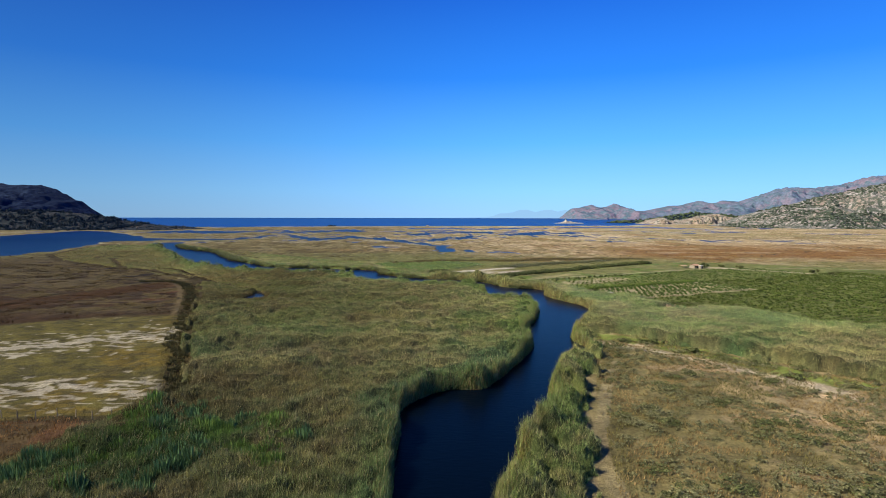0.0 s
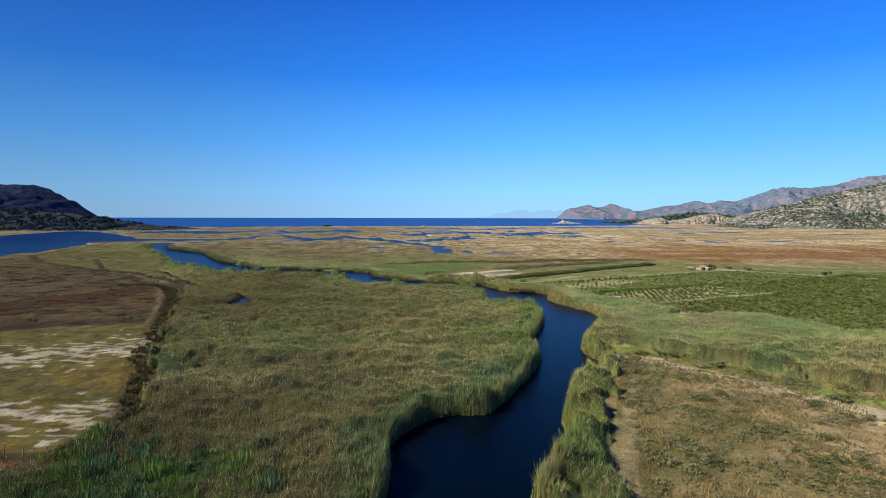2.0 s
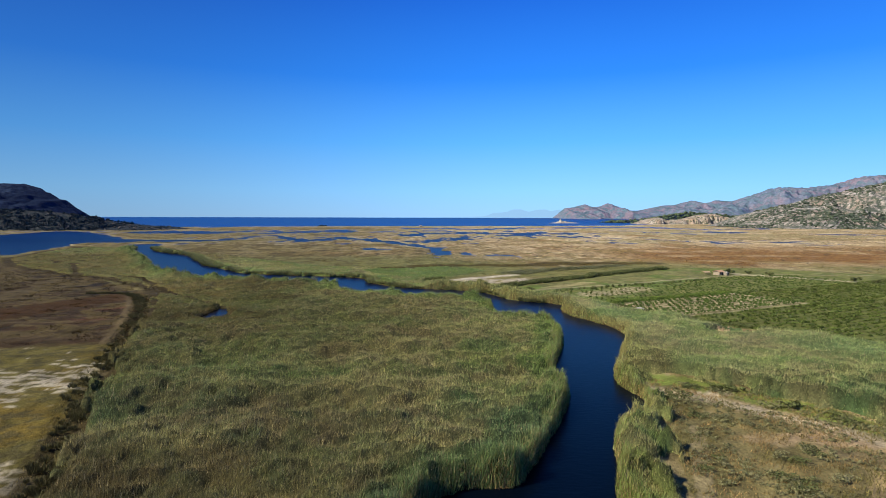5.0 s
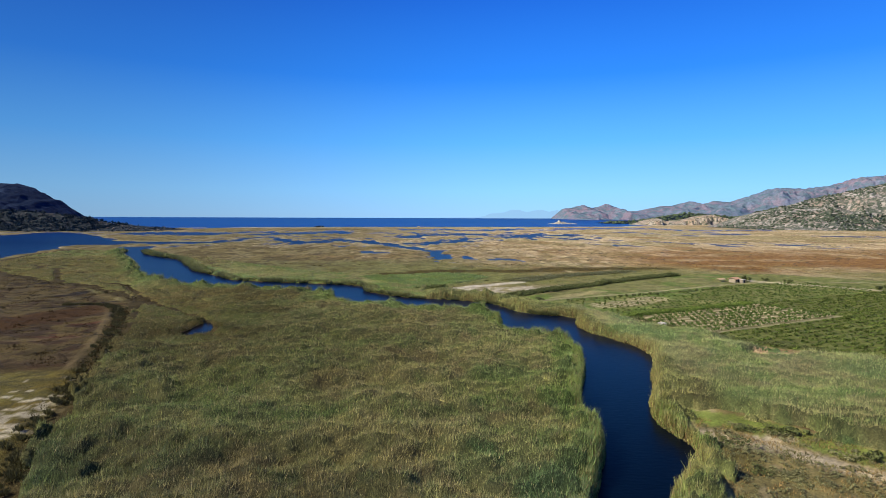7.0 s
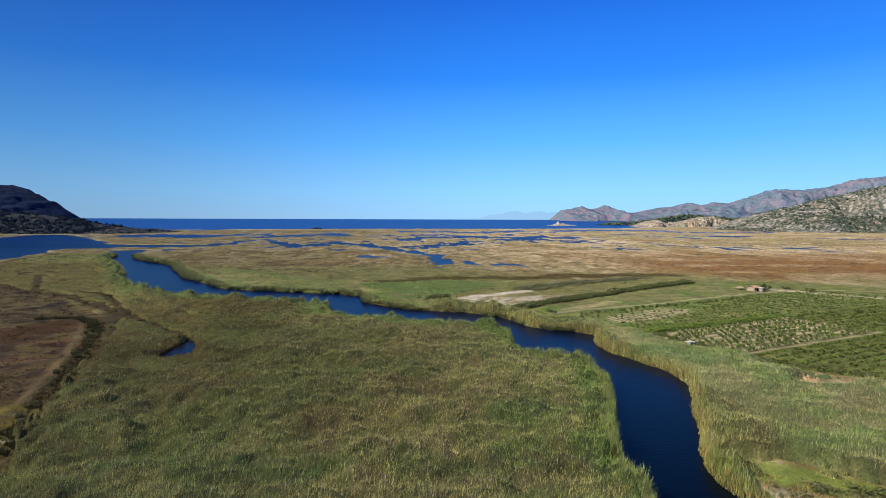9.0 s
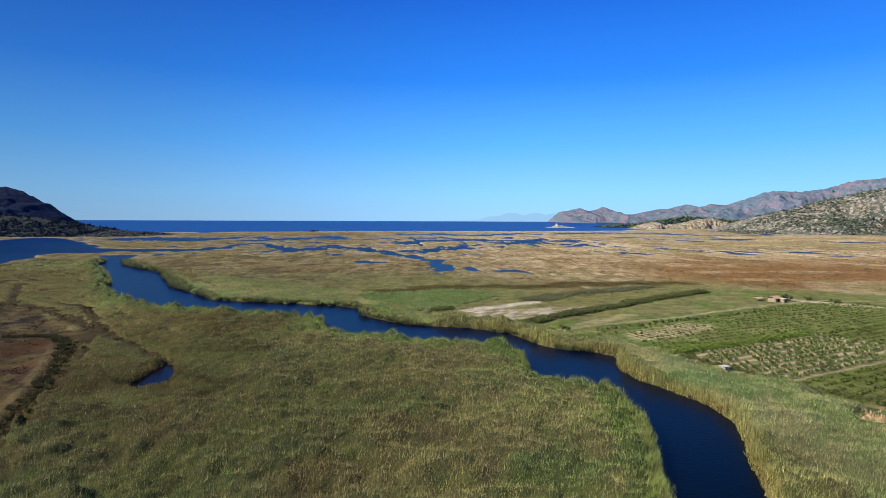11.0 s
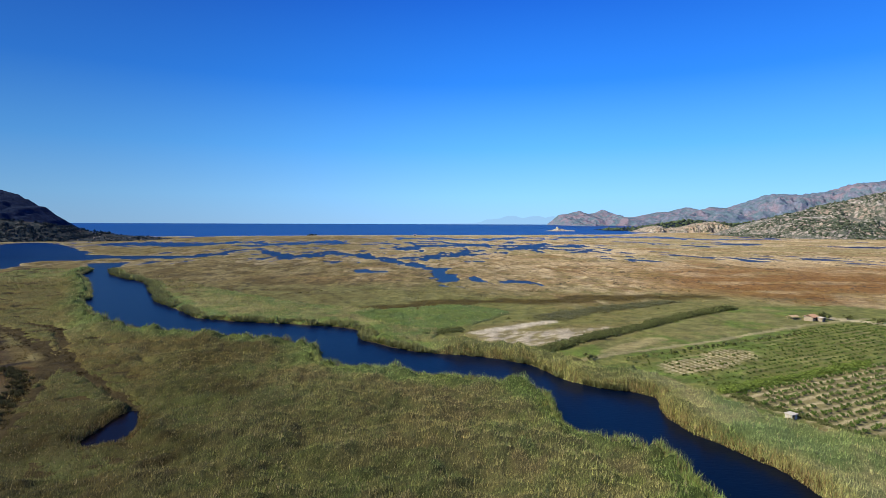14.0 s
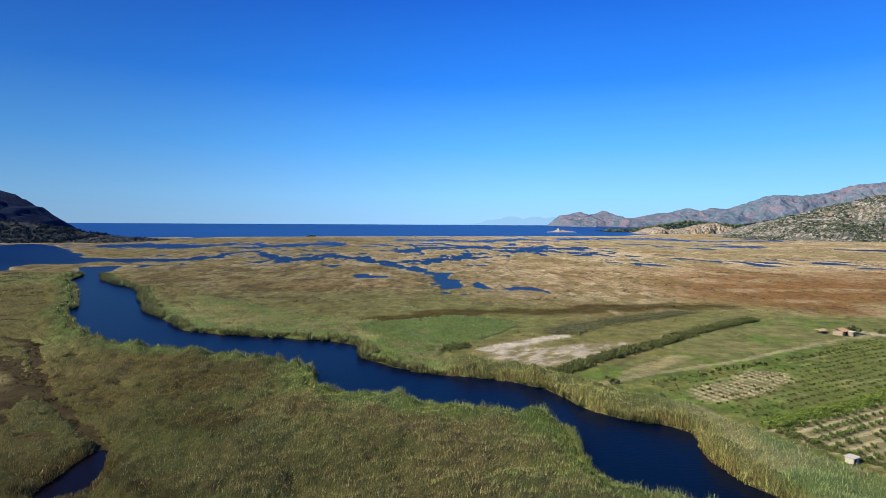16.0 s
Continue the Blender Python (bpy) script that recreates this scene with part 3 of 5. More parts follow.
def earth_material():
    m, n, l, b = material("earth")
    geo = place_of(n)
    soil = n.new("ShaderNodeAttribute")
    soil.attribute_name = "soil"
    fine = grain(n, l, geo, 2.2, 6, 0.7)
    coarse = grain(n, l, geo, 0.22, 5, 0.65)
    c = mixed(n, l, 1.0, soil.outputs["Color"], mapped(n, l, fine, 0.3, 0.7, 0.62, 1.3), "MULTIPLY")
    c = mixed(n, l, 1.0, c, mapped(n, l, coarse, 0.35, 0.65, 0.85, 1.15), "MULTIPLY")
    along_valley = n.new("ShaderNodeMapping")
    along_valley.inputs["Scale"].default_value = (1.0, 0.3, 1.0)
    l.new(geo.outputs["Position"], along_valley.inputs["Vector"])
    mats = n.new("ShaderNodeTexNoise")
    mats.inputs["Scale"].default_value, mats.inputs["Detail"].default_value, mats.inputs["Roughness"].default_value = 0.3, 6.0, 0.75
    l.new(along_valley.outputs["Vector"], mats.inputs["Vector"])
    marsh = n.new("ShaderNodeSeparateXYZ")
    l.new(geo.outputs["Position"], marsh.inputs[0])
    c = mixed(n, l, mapped(n, l, marsh.outputs["Y"], 330, 450, 0, 1), c, mixed(n, l, 1.0, c, mapped(n, l, mats.outputs["Fac"], 0.4, 0.6, 0.8, 1.16), "MULTIPLY"))
    clod = grain(n, l, geo, 0.17, 7, 0.7)
    c = mixed(n, l, 1.0, c, mapped(n, l, clod, 0.42, 0.58, 0.84, 1.13), "MULTIPLY")
    broad = grain(n, l, geo, 0.055, 9, 0.78)
    c = mixed(n, l, 1.0, c, mapped(n, l, broad, 0.36, 0.64, 0.85, 1.13), "MULTIPLY")
    l.new(c, b.inputs["Base Color"])
    b.inputs["Roughness"].default_value = 0.95
    b.inputs["Specular IOR Level"].default_value = 0.1
    both = n.new("ShaderNodeMath")
    l.new(fine, both.inputs[0])
    l.new(mapped(n, l, broad, 0, 1, 0, 6), both.inputs[1])
    bumped(n, l, b, both.outputs[0], 0.9, 0.3)
    return m


def water_material():
    m, n, l, b = material("water")
    geo = place_of(n)
    b.inputs["Roughness"].default_value = 0.3
    # base blue grows along Y: open-sea scatter, plus reflected sky put into the colour
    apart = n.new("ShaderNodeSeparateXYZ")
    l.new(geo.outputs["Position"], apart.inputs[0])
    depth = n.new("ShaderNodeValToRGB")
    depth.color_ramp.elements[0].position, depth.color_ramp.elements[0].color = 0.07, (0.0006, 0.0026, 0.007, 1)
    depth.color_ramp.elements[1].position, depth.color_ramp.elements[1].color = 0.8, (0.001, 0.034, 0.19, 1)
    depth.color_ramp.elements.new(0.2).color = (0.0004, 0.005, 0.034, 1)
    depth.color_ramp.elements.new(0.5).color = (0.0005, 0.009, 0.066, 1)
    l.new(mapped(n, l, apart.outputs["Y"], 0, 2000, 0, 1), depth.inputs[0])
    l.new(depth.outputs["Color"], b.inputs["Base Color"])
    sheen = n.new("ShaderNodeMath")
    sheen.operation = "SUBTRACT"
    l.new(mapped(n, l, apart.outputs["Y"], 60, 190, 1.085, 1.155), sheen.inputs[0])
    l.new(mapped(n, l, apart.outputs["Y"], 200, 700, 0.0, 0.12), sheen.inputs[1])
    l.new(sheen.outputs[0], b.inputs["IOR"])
    ripple = n.new("ShaderNodeTexNoise")
    ripple.inputs["Scale"].default_value, ripple.inputs["Detail"].default_value = 1.1, 5.0
    stretch = n.new("ShaderNodeMapping")
    stretch.inputs["Scale"].default_value = (0.6, 1.5, 1.0)
    stretch.inputs["Rotation"].default_value = (0, 0, radians(20))
    l.new(geo.outputs["Position"], stretch.inputs["Vector"])
    l.new(stretch.outputs["Vector"], ripple.inputs["Vector"])
    bumped(n, l, b, ripple.outputs["Fac"], 0.12, 0.2)
    return m


def foliage_material(name, colour, spread=0.35, attribute="", glow=0.25, clump=0.6):
    """Leaves: a base colour, or one that the mesh carries, varied leaf by leaf and clump by clump."""
    m, n, l, b = material(name)
    geo = place_of(n)
    if attribute:
        a = n.new("ShaderNodeAttribute")
        a.attribute_name = attribute
        c = a.outputs["Color"]
    else:
        rgb = n.new("ShaderNodeRGB")
        rgb.outputs[0].default_value = (*colour, 1)
        c = rgb.outputs[0]
    c = mixed(n, l, 1.0, c, mapped(n, l, geo.outputs["Random Per Island"], 0, 1, 1 - spread, 1 + spread), "MULTIPLY")
    c = mixed(n, l, 1.0, c, mapped(n, l, grain(n, l, geo, clump, 4), 0.3, 0.7, 0.75, 1.25), "MULTIPLY")
    info = n.new("ShaderNodeObjectInfo")
    c = mixed(n, l, 1.0, c, mapped(n, l, info.outputs["Random"], 0, 1, 0.85, 1.15), "MULTIPLY")
    l.new(c, b.inputs["Base Color"])
    b.inputs["Roughness"].default_value = 0.7
    b.inputs["Specular IOR Level"].default_value = 0.15
    thin = n.new("ShaderNodeBsdfTranslucent")
    l.new(c, thin.inputs["Color"])
    mix = n.new("ShaderNodeMixShader")
    mix.inputs[0].default_value = glow
    l.new(b.outputs[0], mix.inputs[1])
    l.new(thin.outputs[0], mix.inputs[2])
    l.new(mix.outputs[0], n["Material Output"].inputs["Surface"])
    return m


def reed_floor_material():
    """The close mass of stems and leaves below the standing tips."""
    m, n, l, b = material("reed_mass")
    geo = place_of(n)
    a = n.new("ShaderNodeAttribute")
    a.attribute_name = "reed"
    fine = grain(n, l, geo, 3.0, 6, 0.75)
    c = mixed(n, l, 1.0, a.outputs["Color"], mapped(n, l, fine, 0.35, 0.65, 0.45, 1.15), "MULTIPLY")
    c = mixed(n, l, 1.0, c, mapped(n, l, grain(n, l, geo, 0.35, 4), 0.3, 0.7, 0.8, 1.15), "MULTIPLY")
    l.new(c, b.inputs["Base Color"])
    b.inputs["Roughness"].default_value = 0.9
    b.inputs["Specular IOR Level"].default_value = 0.1
    bumped(n, l, b, fine, 1.0, 0.5)
    return m


def rock_material(name, stone, earth, scrub, scale, cover=0.5):
    """A hillside: bare rock, reddish earth and low scrub in patches."""
    m, n, l, b = material(name)
    geo = place_of(n)
    big = grain(n, l, geo, scale, 6, 0.65)
    mid = grain(n, l, geo, scale * 4.3, 6, 0.7)
    fine = grain(n, l, geo, scale * 17, 4, 0.7)
    c = mixed(n, l, mapped(n, l, big, 0.4, 0.6, 0, 1), stone, earth)
    c = mixed(n, l, mapped(n, l, mid, cover - 0.05, cover + 0.05, 0, 1), scrub, c)
    c = mixed(n, l, 1.0, c, mapped(n, l, fine, 0.3, 0.7, 0.65, 1.3), "MULTIPLY")
    l.new(c, b.inputs["Base Color"])
    b.inputs["Roughness"].default_value = 0.95
    b.inputs["Specular IOR Level"].default_value = 0.1
    bumped(n, l, b, mid, 0.6, 0.12 / scale)
    return m


def plain_material(name, colour, rough=0.8, scale=3.0, spread=0.2):
    m, n, l, b = material(name)
    geo = place_of(n)
    c = mixed(n, l, 1.0, colour, mapped(n, l, grain(n, l, geo, scale, 6, 0.7), 0.3, 0.7, 1 - spread, 1 + spread), "MULTIPLY")
    c = mixed(n, l, 1.0, c, mapped(n, l, grain(n, l, geo, scale * 9, 4), 0.3, 0.7, 1 - spread / 2, 1 + spread / 2), "MULTIPLY")
    l.new(c, b.inputs["Base Color"])
    b.inputs["Roughness"].default_value = rough
    bumped(n, l, b, grain(n, l, geo, scale * 6, 5), 0.4, 0.02)
    return m


EARTH = earth_material()
WATER = water_material()
REED_MASS = reed_floor_material()
REED = foliage_material("reed_leaf", (0.2, 0.2, 0.08), 0.42, "reed", 0.24, 0.9)
SHRUB = foliage_material("shrub_leaf", (0.125, 0.175, 0.035), 0.4, "", 0.15, 0.8)
WILLOW = foliage_material("willow_leaf", (0.155, 0.16, 0.075), 0.4, "", 0.15, 0.8)
SALTBUSH = foliage_material("saltbush_leaf", (0.185, 0.18, 0.085), 0.4, "", 0.2, 0.8)
CITRUS = foliage_material("orchard_leaf", (0.095, 0.15, 0.032), 0.45, "", 0.2, 0.8)
HEDGE_LEAF = foliage_material("hedge_leaf", (0.10, 0.115, 0.04), 0.45, "", 0.15, 0.8)
# darker and bluer than the leaves themselves: shade and haze in the colour
PINE_HAZE = foliage_material("pine_leaf_haze", (0.010, 0.023, 0.036), 0.6, "", 0.05, 0.05)
# maquis green shifted grey-blue, with the hill's haze mixed into it
MAQUIS_HAZE = foliage_material("maquis_leaf_haze", (0.068, 0.09, 0.06), 0.5, "", 0.05, 0.05)
BARK = plain_material("bark", (0.13, 0.095, 0.065), 0.9, 8)
LIMESTONE = rock_material("limestone", (0.38, 0.355, 0.34), (0.28, 0.22, 0.19), (0.085, 0.10, 0.08), 0.022, 0.52)
# shade and blue haze are put into these slope colours
WOODED_HAZE = rock_material("wooded_slope_haze", (0.016, 0.032, 0.072), (0.005, 0.016, 0.048), (0.003, 0.012, 0.04), 0.012, 0.53)
# rock, earth and scrub all lightened and blued to paint in distance haze
RANGE_HAZE = rock_material("bare_range_haze", (0.13, 0.17, 0.255), (0.195, 0.165, 0.22), (0.095, 0.15, 0.20), 0.0035, 0.49)
CLIFF = rock_material("sea_cliff", (0.40, 0.36, 0.315), (0.34, 0.25, 0.185), (0.07, 0.085, 0.06), 0.03, 0.48)


# ---- meshes ----
def mesh_of(name, verts, faces, mat, smooth_faces=False):
    """verts (n, 3) and faces, an (m, 3) or (m, 4) array or a list of such arrays."""
    me = bpy.data.meshes.new(name)
    groups = faces if isinstance(faces, list) else [faces]
    flat = np.concatenate([g.ravel() for g in groups]).astype(np.int32)
    sizes = np.concatenate([np.full(len(g), g.shape[1]) for g in groups]).astype(np.int32)
    starts = np.concatenate([[0], np.cumsum(sizes)[:-1]]).astype(np.int32)
    me.vertices.add(len(verts))
    me.vertices.foreach_set("co", np.ascontiguousarray(verts, np.float32).ravel())
    me.loops.add(len(flat))
    me.loops.foreach_set("vertex_index", flat)
    me.polygons.add(len(sizes))
    me.polygons.foreach_set("loop_start", starts)
    me.polygons.foreach_set("loop_total", sizes)
    if smooth_faces:
        me.polygons.foreach_set("use_smooth", np.ones(len(sizes), bool))
    me.update(calc_edges=True)
    me.materials.append(mat)
    return me


def carry(me, name, colours):
    a = me.attributes.new(name, "FLOAT_COLOR", "POINT")
    rgba = np.ones((len(colours), 4), np.float32)
    rgba[:, :3] = colours
    a.data.foreach_set("color", rgba.ravel())


def part(name, data, parent, label=""):
    ob = new(name, data)
    ob.parent = parent
    return tagged(ob, label)


def box_mesh(name, mat, x0, x1, y0, y1, z0, z1, bevel=0.02):
    bm = bmesh.new()
    bmesh.ops.create_cube(bm, size=1.0)
    for v in bm.verts:
        v.co = Vector(((x0 + x1) / 2 + v.co.x * (x1 - x0), (y0 + y1) / 2 + v.co.y * (y1 - y0), (z0 + z1) / 2 + v.co.z * (z1 - z0)))
    if bevel:
        bmesh.ops.bevel(bm, geom=bm.edges[:], offset=bevel, segments=1, affect="EDGES")
    me = bpy.data.meshes.new(name)
    bm.to_mesh(me)
    bm.free()
    me.materials.append(mat)
    return me


def sheet_faces(rows, cols):
    i = np.arange(rows * cols).reshape(rows, cols)
    return np.stack([i[:-1, :-1], i[:-1, 1:], i[1:, 1:], i[1:, :-1]], -1).reshape(-1, 4)


def span(y):
    """Half width of the built land at y: it widens towards the hills."""
    return 80 + 0.95 * np.maximum(y - 45, 0)


def land_rows(y0, y1, least, rate):
    out = [y0]
    while out[-1] < y1:
        out.append(out[-1] + max(least, rate * (out[-1] - 45)))
    return np.array(out)


# ---- ground and water ----
ROWS = land_rows(46, 2300, 0.5, 0.0098)
ROWS = np.concatenate([np.arange(-70, 46, 4.0), ROWS[ROWS < 190], np.arange(190.5, 290, 0.8), ROWS[ROWS > 290]])
COLS = 720
gy = np.repeat(ROWS, COLS).reshape(-1, COLS)
gx = np.linspace(-1, 1, COLS)[None, :] * span(gy)
gd = water_edge(gx, gy)
gz = np.clip(gd * 0.4, -1.4, 0.55) + smooth(0.5, 6, gd) * (fbm(gx / 4, gy / 4, 91, 4) - 0.42) * 0.6
far_relief = smooth(330, 420, gy) * smooth(1, 8, gd)
gz = gz + far_relief * (fbm(gx / 9, gy / 14, 95, 4) - 0.35) * 1.2
gz = gz - smooth(2.2, 0.4, beside(DITCH, gx, gy, 6)) * 0.3
gz = gz + smooth(6, 2, np.abs(beside(DITCH, gx, gy, 9) - 3.2) * 4) * 0.15
land = mesh_of("ground", np.stack([gx, gy, gz], -1).reshape(-1, 3), sheet_faces(len(ROWS), COLS), EARTH, True)
carry(land, "soil", soil_colour(gx, gy, gd).reshape(-1, 3))
ground = tagged(new("ground", land), "brown and straw-coloured river delta marsh with green farm land", "ground", kind="structure")

wy = np.concatenate([[-400, 0, 300, 900, 1500, 2000], np.linspace(2500, 4960, 14)])
wx = np.linspace(-1, 1, 25)
sea_z = np.maximum(0, wy - 2600) / 2360 * 17.0
sv = np.stack([wx[None, :] * (900 + 1.05 * np.maximum(wy, 0))[:, None], np.repeat(wy[:, None], 25, 1), np.repeat(sea_z[:, None], 25, 1)], -1)
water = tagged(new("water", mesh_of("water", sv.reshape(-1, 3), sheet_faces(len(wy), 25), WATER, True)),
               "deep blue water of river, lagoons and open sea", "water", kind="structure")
bed_y = np.array([-400.0, 4960.0])
bed = np.stack([np.array([[-900, 900], [-6100, 6100]]), np.repeat(bed_y[:, None], 2, 1), np.array([[-3.0, -3.0], [-3.0, -3.0]])], -1)
tagged(new("backdrop", mesh_of("backdrop", bed.reshape(-1, 3), sheet_faces(2, 2), EARTH)), "dark bed under the water", "ground", kind="structure")

POND_WATER, pn, pl, pb = material("pond_water")
pb.inputs["Base Color"].default_value, pb.inputs["Roughness"].default_value, pb.inputs["IOR"].default_value = (0.004, 0.003, 0.006, 1), 0.2, 1.12
bumped(pn, pl, pb, grain(pn, pl, place_of(pn), 1.6, 4), 0.25, 0.15)
ring = rounded([(-66, 196), (-67, 208), (-66, 220), (-58, 222), (-52, 211), (-51, 198)], 6)
pond = mesh_of("pond", np.c_[ring, np.full(len(ring), 0.035)], np.arange(len(ring))[None, :], POND_WATER)
tagged(new("pond", pond), "small dark marsh pond among brown reeds", "water", kind="structure")

# ---- reed beds ----
CROWS = land_rows(46, 570, 0.55, 0.0046)
cy = np.repeat(CROWS, 620).reshape(-1, 620)
cx = np.linspace(-1, 1, 620)[None, :] * np.minimum(span(cy) * 0.92, 320 + 0 * cy)
cd = water_edge(cx, cy)
ch = reed_height(cx, cy, cd)


def reed_top(x, y, h):
    """The uneven upper face of the leaf mass."""
    return h * 0.78 + (fbm(x / 1.9, y / 1.9, 101, 3) - 0.5) * 1.8 * smooth(0.3, 2.5, h) * (1 - 0.5 * smooth(44, 56, x) * smooth(128, 138, y))


def from_bed(table, x, y):
    """Reads a table over the reed beds at any place."""
    r = np.clip(np.searchsorted(CROWS, y) - 1, 0, len(CROWS) - 2)
    a = np.clip((y - CROWS[r]) / (CROWS[r + 1] - CROWS[r]), 0, 1)
    u_ = np.clip((x / np.minimum(span(y) * 0.92, 320) + 1) / 2 * 619, 0, 618.99)
    k = u_.astype(int)
    b = u_ - k
    return (table[r, k] * (1 - b) + table[r, k + 1] * b) * (1 - a) + (table[r + 1, k] * (1 - b) + table[r + 1, k + 1] * b) * a


cz = np.where(ch > 0.15, reed_top(cx, cy, ch) * smooth(0.1, 2.2, cd + (fbm(cx / 2.4, cy / 2.4, 21, 2) - 0.5) * 2.6) - 0.3 * (cd < 0.3), -0.9)
faces = sheet_faces(len(CROWS), 620)
keep = (ch.ravel()[faces] > 0.15).any(1)
used, index = np.unique(faces[keep], return_inverse=True)
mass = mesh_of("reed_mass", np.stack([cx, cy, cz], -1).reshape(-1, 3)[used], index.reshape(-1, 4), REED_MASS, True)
# mass colour drops with reed height: shade between the stems painted in
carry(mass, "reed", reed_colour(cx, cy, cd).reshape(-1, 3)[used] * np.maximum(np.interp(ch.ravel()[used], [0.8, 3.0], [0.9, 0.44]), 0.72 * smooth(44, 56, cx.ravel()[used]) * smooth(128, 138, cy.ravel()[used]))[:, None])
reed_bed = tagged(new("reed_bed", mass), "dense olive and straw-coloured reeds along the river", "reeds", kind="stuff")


def blades(root, height, width, lean, colours, rng):
    """Leaning leaves and stems, one tapered strip each."""
    n = len(root)
    turn = rng.uniform(0, 2 * np.pi, n)
    face = np.stack([np.cos(turn), np.sin(turn), 0 * turn], -1) * (width / 2)[:, None]
    way = rng.normal(0.35, 1.5, n)
    out = np.stack([np.cos(way), np.sin(way), 0 * way], -1)
    up = np.array([0, 0, 1.0])
    tip = root + out * (np.sin(lean) * height)[:, None] + up * (height * np.cos(lean))[:, None]
    v = np.stack([root - face * 1.3, root + face * 1.3, tip], 1).reshape(-1, 3)
    i = np.arange(n)[:, None] * 3
    stem = colours * np.array([1.03, 0.94, 0.76])
    c = np.stack([stem, stem, colours], 1).reshape(-1, 3)
    return v, i + np.array([[0, 1, 2]]), c


def reeds(name, count, y0, y1, size, seed, label):
    rng = np.random.default_rng(seed)
    y = y0 + (y1 - y0) * rng.random(count * 3)
    x = rng.uniform(-1, 1, count * 3) * np.minimum(span(y) * 0.9, 300)
    h, d = from_bed(ch, x, y), from_bed(cd, x, y)
    tuft = smooth(0.30, 0.55, fbm(x / 1.1, y / 1.1, seed, 2))
    ok = (h > 0.4) & (rng.random(len(x)) < 0.38 + 0.62 * tuft)
    x, y, d, h = x[ok][:count], y[ok][:count], d[ok][:count], h[ok][:count]
    n = len(x)
    top = reed_top(x, y, h)
    long = rng.uniform(0.5, 1.3, n) * (0.45 + 0.55 * np.clip(h / 3.3, 0.2, 1.2)) * (1 + 2 * size)
    low = top - (0.35 + 0.5 * rng.random(n)) * np.clip(h / 3, 0.4, 1)
    lean = rng.uniform(0.05, 0.8, n)
    # stems standing in the water along the rims
    rim = (d < 1.7) & (rng.random(n) < 0.6)
    low[rim] = 0.05 + rng.random(rim.sum()) * h[rim] * 0.4
    long[rim] = h[rim] * rng.uniform(0.5, 0.88, rim.sum()) - low[rim] * 0.4
    lean[rim] = rng.uniform(0.02, 0.28, rim.sum())
    c = reed_colour(x, y, d) * rng.uniform(0.62, 1.38, (n, 1))
    plume = rng.random(n) < 0.09
    c[plume] = np.array([0.33, 0.285, 0.165]) * rng.uniform(0.8, 1.15, (plume.sum(), 1))
    v, f, cc = blades(np.stack([x, y, low], -1), np.maximum(long, 0.3), size * rng.uniform(0.7, 1.4, n), lean, c, rng)
    me = mesh_of(name, v, f, REED)
    carry(me, "reed", cc)
    return tagged(new(name, me), label, "reeds", kind="stuff")


reeds("standing_reeds", 460000, 50, 102, 0.05, 10, "tall green and straw reeds beside the inlet")
reeds("standing_reeds", 400000, 102, 165, 0.058, 11, "tall green and straw reeds leaning in the wind")
reeds("standing_reeds", 420000, 165, 262, 0.068, 12, "tall brown and green reeds with pale plumes")
reeds("standing_reeds", 90000, 262, 420, 0.15, 13, "low green reeds along the far river bend")
reeds("standing_reeds", 20000, 420, 565, 0.4, 14, "clumps of green reeds by the lagoon")


def rim_stems(name, count, y0, y1, width, seed, label):
    """Stems and hanging leaves that stand in the shallows along the banks."""
    rng = np.random.default_rng(seed)
    y = y0 + (y1 - y0) * rng.random(count * 30)
    x = rng.uniform(-1, 1, count * 30) * np.minimum(span(y) * 0.9, 300)
    d, h = from_bed(cd, x, y), from_bed(ch, x, y)
    lobe = fbm(x / 2.4, y / 2.4, seed, 2)
    ok = (h > 0.6) & (d < 1.9 + 2.0 * (lobe - 0.5)) & (rng.random(len(x)) < smooth(0.28, 0.5, lobe) + 0.15)
    x, y, d, h = x[ok][:count], y[ok][:count], d[ok][:count], h[ok][:count]
    n = len(x)
    low = rng.random(n) ** 1.4 * h * 0.8
    long = np.maximum(h * rng.uniform(0.75, 1.1, n) - low, 0.5) * rng.uniform(0.35, 0.8, n)
    up_ = np.clip((low + long) / h, 0, 1)[:, None]
    tan = np.array([0.28, 0.21, 0.105])
    c = (reed_colour(x, y, d) * smooth(0.62, 1.05, up_) + tan * (1 - smooth(0.62, 1.05, up_))) * rng.uniform(0.7, 1.25, (n, 1))
    v, f, cc = blades(np.stack([x, y, np.maximum(low, 0.02)], -1), long, width * rng.uniform(0.7, 1.5, n), rng.uniform(0.02, 0.5, n), c, rng)
    me = mesh_of(name, v, f, REED)
    carry(me, "reed", cc)
    return tagged(new(name, me), label, "reeds", kind="stuff")


rim_stems("bank_reeds", 80000, 50, 170, 0.055, 21, "tan reed stems standing in the river shallows")
rim_stems("bank_reeds", 110000, 170, 330, 0.07, 22, "green and tan reeds overhanging the river bank")
rim_stems("bank_reeds", 12000, 330, 560, 0.2, 23, "green reed clumps along the lagoon mouth")


